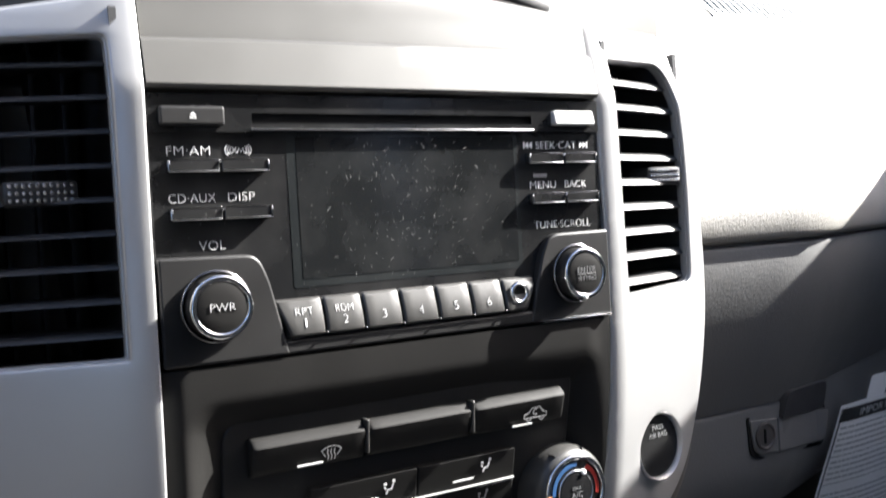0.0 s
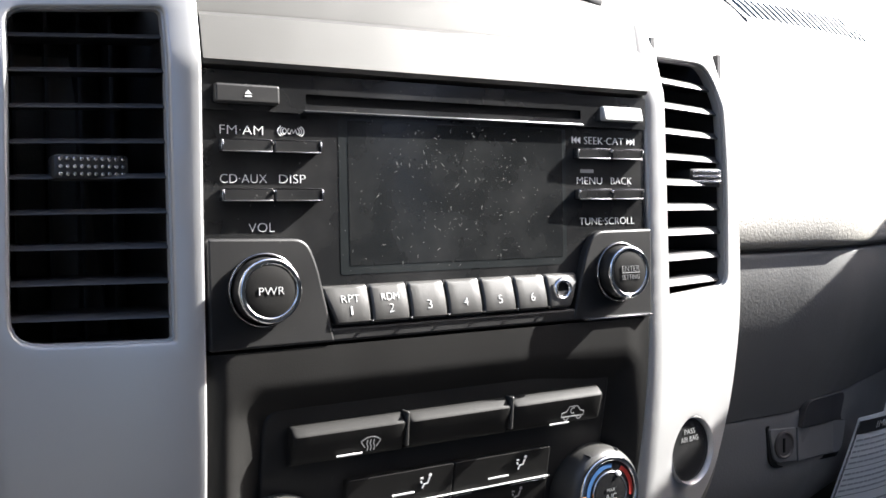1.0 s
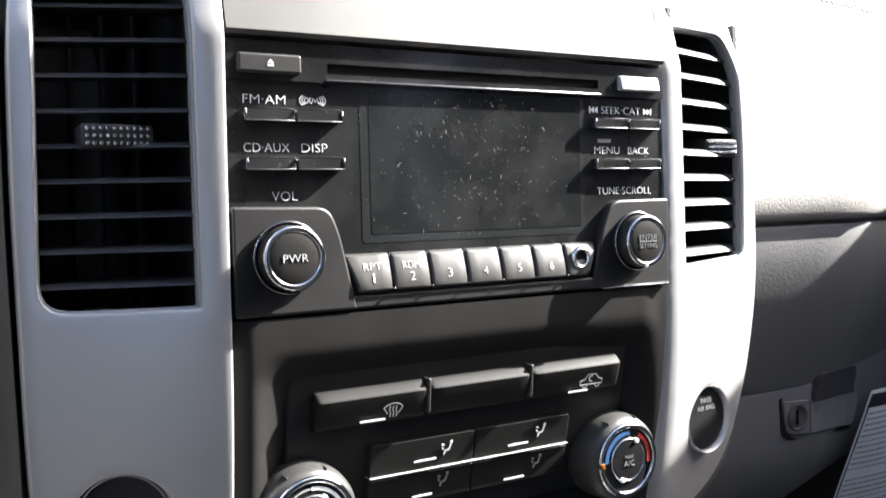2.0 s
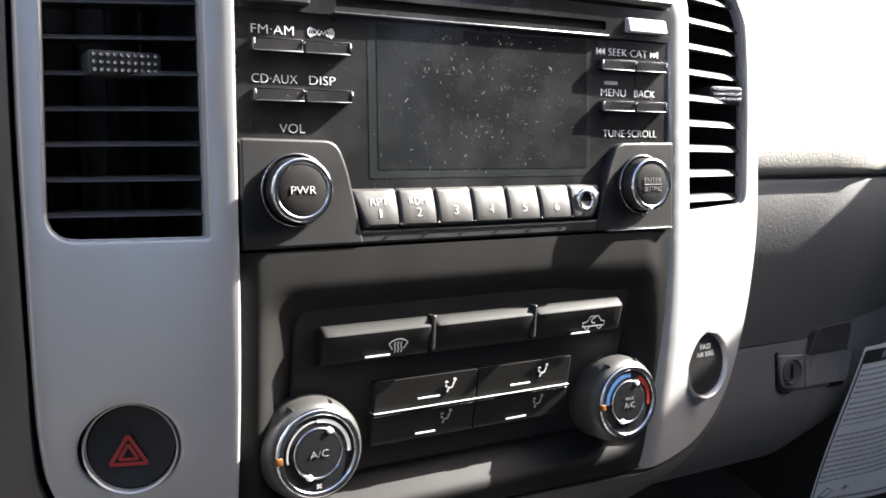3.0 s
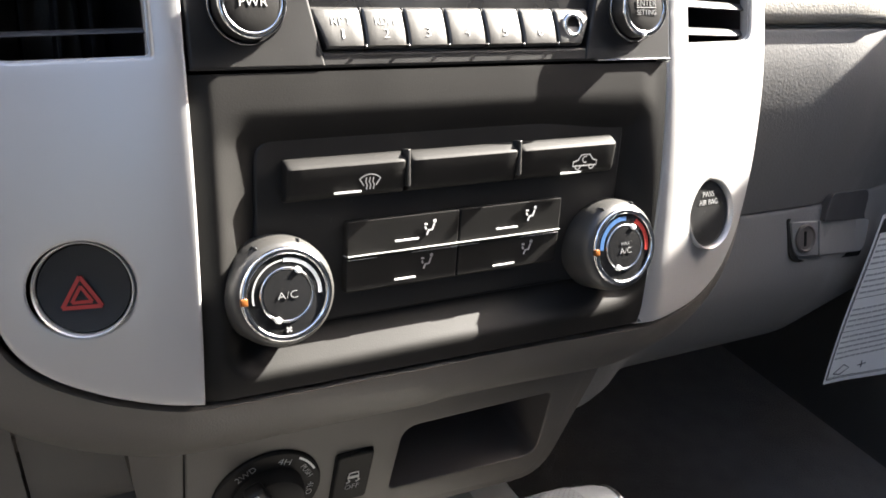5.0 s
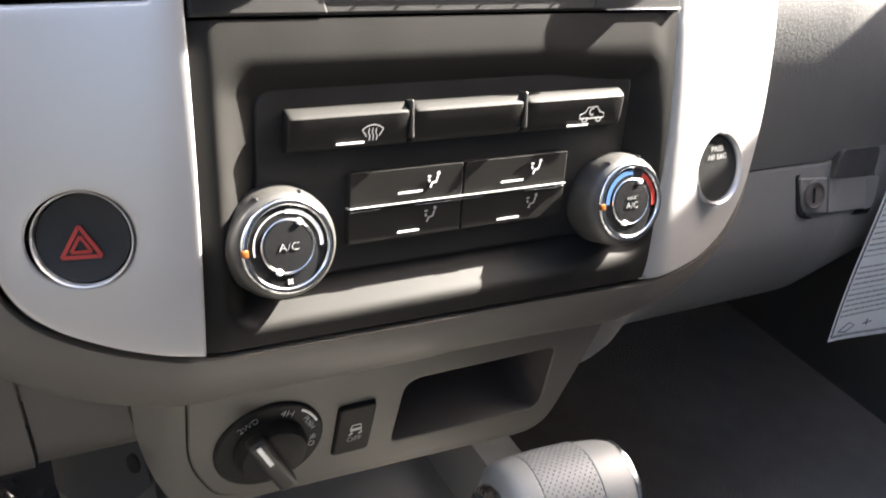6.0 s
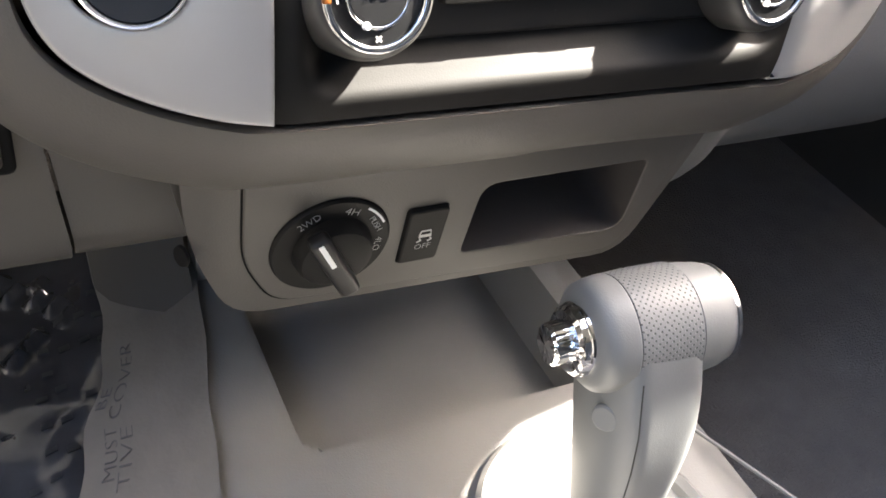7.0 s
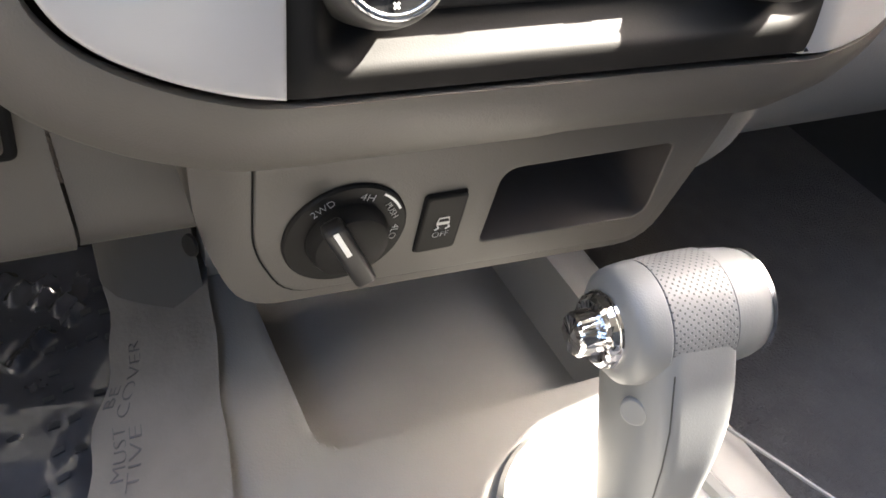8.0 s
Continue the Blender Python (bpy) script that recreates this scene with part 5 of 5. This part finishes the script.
# height under the grip, ends of the section along the grip, half depth
NECK = [(0.003, 0.0120, 0.0505, 0.0242), (-0.012, 0.0110, 0.0525, 0.0257), (-0.036, 0.0118, 0.0525, 0.0264), (-0.055, 0.0125, 0.0492, 0.0254), (-0.080, 0.0130, 0.0430, 0.0222),
        (-0.110, 0.0130, 0.0375, 0.0170), (-0.150, 0.0130, 0.0350, 0.0150)]


def neck_at(j, a, grow=0.0):
    dz, s0, s1, ry = NECK[j]
    c, q = math.cos(a), math.sin(a)
    p = 10.0 if c > 0 else 2.3
    bulge = (abs(c) ** p + abs(q) ** p) ** (-1 / p)
    rx = s1 - 0.026 if c > 0 else 0.026 - s0
    return tuple(AX @ Vector((0.026 + (rx + grow) * c * bulge, 0.10 * max(0.0, -dz - 0.045) + (ry + grow) * q * bulge, dz)))


bm = sheet(range(len(NECK)), range(65), lambda j, k: neck_at(j, 2 * math.pi * k / 64))
bmesh.ops.remove_doubles(bm, verts=bm.verts[:], dist=1e-6)
nk = part("neck", bm, LEATHER, gs)
sub = nk.modifiers.new("round", 'SUBSURF')
sub.levels = sub.render_levels = 2
seam = bmesh.new()
prev = None
for j in range(1, 6):
    a = 2 * math.pi - math.acos(max(-0.9, (0.0222 - 0.0006 * j - 0.026) / (0.026 - NECK[j][1])))
    c = Vector(neck_at(j, a, 0.0))
    ring = [seam.verts.new(c + Vector((0.00035 * math.cos(b), 0.00035 * math.sin(b), 0))) for b in [2 * math.pi * k / 6 for k in range(6)]]
    if prev:
        for k in range(6):
            seam.faces.new((prev[k - 1], prev[k], ring[k], ring[k - 1]))
    prev = ring
part("stitch_groove", seam, RUBBER, gs, "dark seam down the neck")
part("screw_cover", lathe([(0.0062, 0.002), (0.0060, -0.0010), (0.0052, -0.0016), (0.0, -0.0014)], 0, 0, 24), LEATHER, gs, m=AX @ Matrix.Translation((0.0128, -0.0125, -0.032)) @ Matrix.Rotation(radians(-55), 4, 'Z'))
sb = thing("selector_surround", (0.04, 0.05, -0.385), "grey plastic gate surround on the console", "gear lever surround")
gate = lambda k: [(0.052 + k * 0.060 * math.cos(a), 0.030 + k * 0.066 * math.sin(a)) for a in [2 * math.pi * i / 48 for i in range(48)]]
bm = bmesh.new()
rings = [[bm.verts.new((x, y, lvl(y, -0.400) + h)) for x, y in gate(k)] for k, h in ((1.06, -0.002), (1.05, 0.004), (1.0, 0.006), (0.93, 0.004), (0.90, -0.001))]
for a, b in zip(rings, rings[1:]):
    for i in range(48):
        bm.faces.new((a[i - 1], a[i], b[i], b[i - 1]))
bm.faces.new(rings[-1])
part("ring", bm, CONSOLE, sb)

# ---- the cab that closes the place: pillars, doors, roof, seats' back wall ----
W = DASH.inverted()
s_ = (W.to_3x3() @ TO_SUN).normalized()
P_TOP, P_LOW = Vector((0.376, 0.084, -0.029)), Vector((0.176, 0.026, -0.1085))


def slab(name, corners, thick, material, label, category):
    """A flat panel through four corners in the car's level axes."""
    bm = bmesh.new()
    c = [bm.verts.new(Vector(p)) for p in corners]
    bm.faces.new(c)
    got = bmesh.ops.extrude_face_region(bm, geom=bm.faces[:])
    for e in got["geom"]:
        if isinstance(e, bmesh.types.BMVert):
            e.co += Vector(thick)
    return piece(name, bm, material, label, category, "structure", m=W)


# right front pillar, unseen and notched to shape the sunlight: its forward edge is what ends it on the glovebox
a0 = P_LOW + 0.66 * s_
across = (P_TOP - P_LOW).cross(s_).normalized()
up_ = s_.cross(across).normalized()
pil = [a0 + up_ * u + across * w - s_ * 1.2 * u for u, w in ((-0.85, 0.0), (0.50, 0.0), (0.50, 0.020), (0.26, 0.090), (0.165, 0.108), (0.120, 0.107), (0.111, 0.1030), (0.088, 0.0887), (0.0644, 0.0877), (0.0495, 0.0894), (0.030, 0.112),
                                                              (-0.0134, 0.1102), (-0.0252, 0.0944), (-0.0375, 0.082), (-0.07, 0.078), (-0.85, 0.13))]
bm = bmesh.new()
bm.faces.new([bm.verts.new(p) for p in pil])
got = bmesh.ops.extrude_face_region(bm, geom=bm.faces[:])
for e in got["geom"]:
    if isinstance(e, bmesh.types.BMVert):
        e.co += s_ * 0.05
piece("windscreen_pillar", bm, HEADLINER, "unseen windscreen pillar, its outline cut to shape the sunlight", "pillar", "structure")
# an unseen panel added above it, which ends the sunlight on the console
rail = [a0 + up_ * u + across * w for u, w in ((0.118, 0.1040), (0.030, 0.160), (-0.030, 0.20), (-0.10, 0.33), (0.15, 0.36), (0.75, 0.36), (0.75, 0.0625))]
bm = bmesh.new()
bm.faces.new([bm.verts.new(p) for p in rail])
got = bmesh.ops.extrude_face_region(bm, geom=bm.faces[:])
for e in got["geom"]:
    if isinstance(e, bmesh.types.BMVert):
        e.co += s_ * 0.04
piece("sun_cutoff_panel", bm, HEADLINER, "unseen panel added to cut off the sunlight on the console", "pillar", "structure")
Z0 = 0.95
# Sill is stepped so that sunlight reaches the console and the pad.
slab("door_right", [(0.74, -1.1, Z0 + 0.32), (0.74, -0.24, Z0 + 0.30), (0.74, -0.13, Z0 + 0.125), (0.74, 0.05, Z0 + 0.12), (0.74, 0.20, Z0 + 0.04), (0.74, 0.45, Z0 + 0.02), (0.74, 0.9, 0.2), (0.74, -1.1, 0.2)], (0.06, 0, 0), DOOR_GREY, "closed passenger door below the window, its sill stepped to let sunlight in", "door")
# Unseen door, made taller than natural to block light from that side.
slab("door_left", [(-0.80, -1.1, Z0 + 0.54), (-0.80, 0.45, Z0 + 0.48), (-0.80, 0.9, 0.2), (-0.80, -1.1, 0.2)], (-0.06, 0, 0), DOOR_GREY, "closed driver door below the window, unseen and raised to block light", "door")
# Unseen dark panel, added so the radio's screen mirrors no bright window.
slab("reflection_blocker", [(0.75, -1.2, 0.3), (0.75, -0.50, 0.3), (0.68, -0.50, Z0 + 0.66), (0.68, -1.2, Z0 + 0.66)], (0.05, 0, 0), DOOR_GREY, "unseen dark panel added to keep window reflections off the screen", "pillar")
slab("roof", [(-0.66, -1.2, Z0 + 0.66), (0.66, -1.2, Z0 + 0.66), (0.62, -0.20, Z0 + 0.66), (-0.62, -0.20, Z0 + 0.66)], (0, 0, 0.04), HEADLINER, "pale grey cab roof lining", "roof")
slab("rear_wall", [(-0.80, -1.2, 0.2), (0.80, -1.2, 0.2), (0.66, -1.2, Z0 + 0.66), (-0.66, -1.2, Z0 + 0.66)], (0, -0.05, 0), DOOR_GREY, "dark rear of the cab", "wall")
# Unseen seat back; its tone sets bounced light and reflections.
slab("seat_back", [(0.22, -0.75, 0.5), (0.70, -0.75, 0.5), (0.68, -0.95, Z0 + 0.25), (0.24, -0.95, Z0 + 0.25)], (0, -0.12, 0), SEAT_CLOTH, "dark grey cloth seat back, unseen, toned for bounced light", "seat")
slab("cowl", [(-0.9, 0.62, Z0 + 0.02), (0.9, 0.62, Z0 + 0.02), (0.9, 0.62, 0.2), (-0.9, 0.62, 0.2)], (0, 0.04, 0), GAP_SHADE, "dark cowl in front of the dashboard", "wall")
gm = bmesh.new()
for p in ((-400, -400), (400, -400), (400, 400), (-400, 400)):
    gm.verts.new((p[0], p[1], -0.5))
gm.faces.new(gm.verts[:])
ASPHALT = mat("asphalt", (0.16, 0.16, 0.155), 0.9, grain=0.5, grain_size=0.01, var=0.2, var_size=2.0)
piece("ground", gm, ASPHALT, "grey asphalt lot outside the windows", "ground", "structure", m=W)
for ob in scene.objects:
    if "place" in ob:
        del ob["place"]
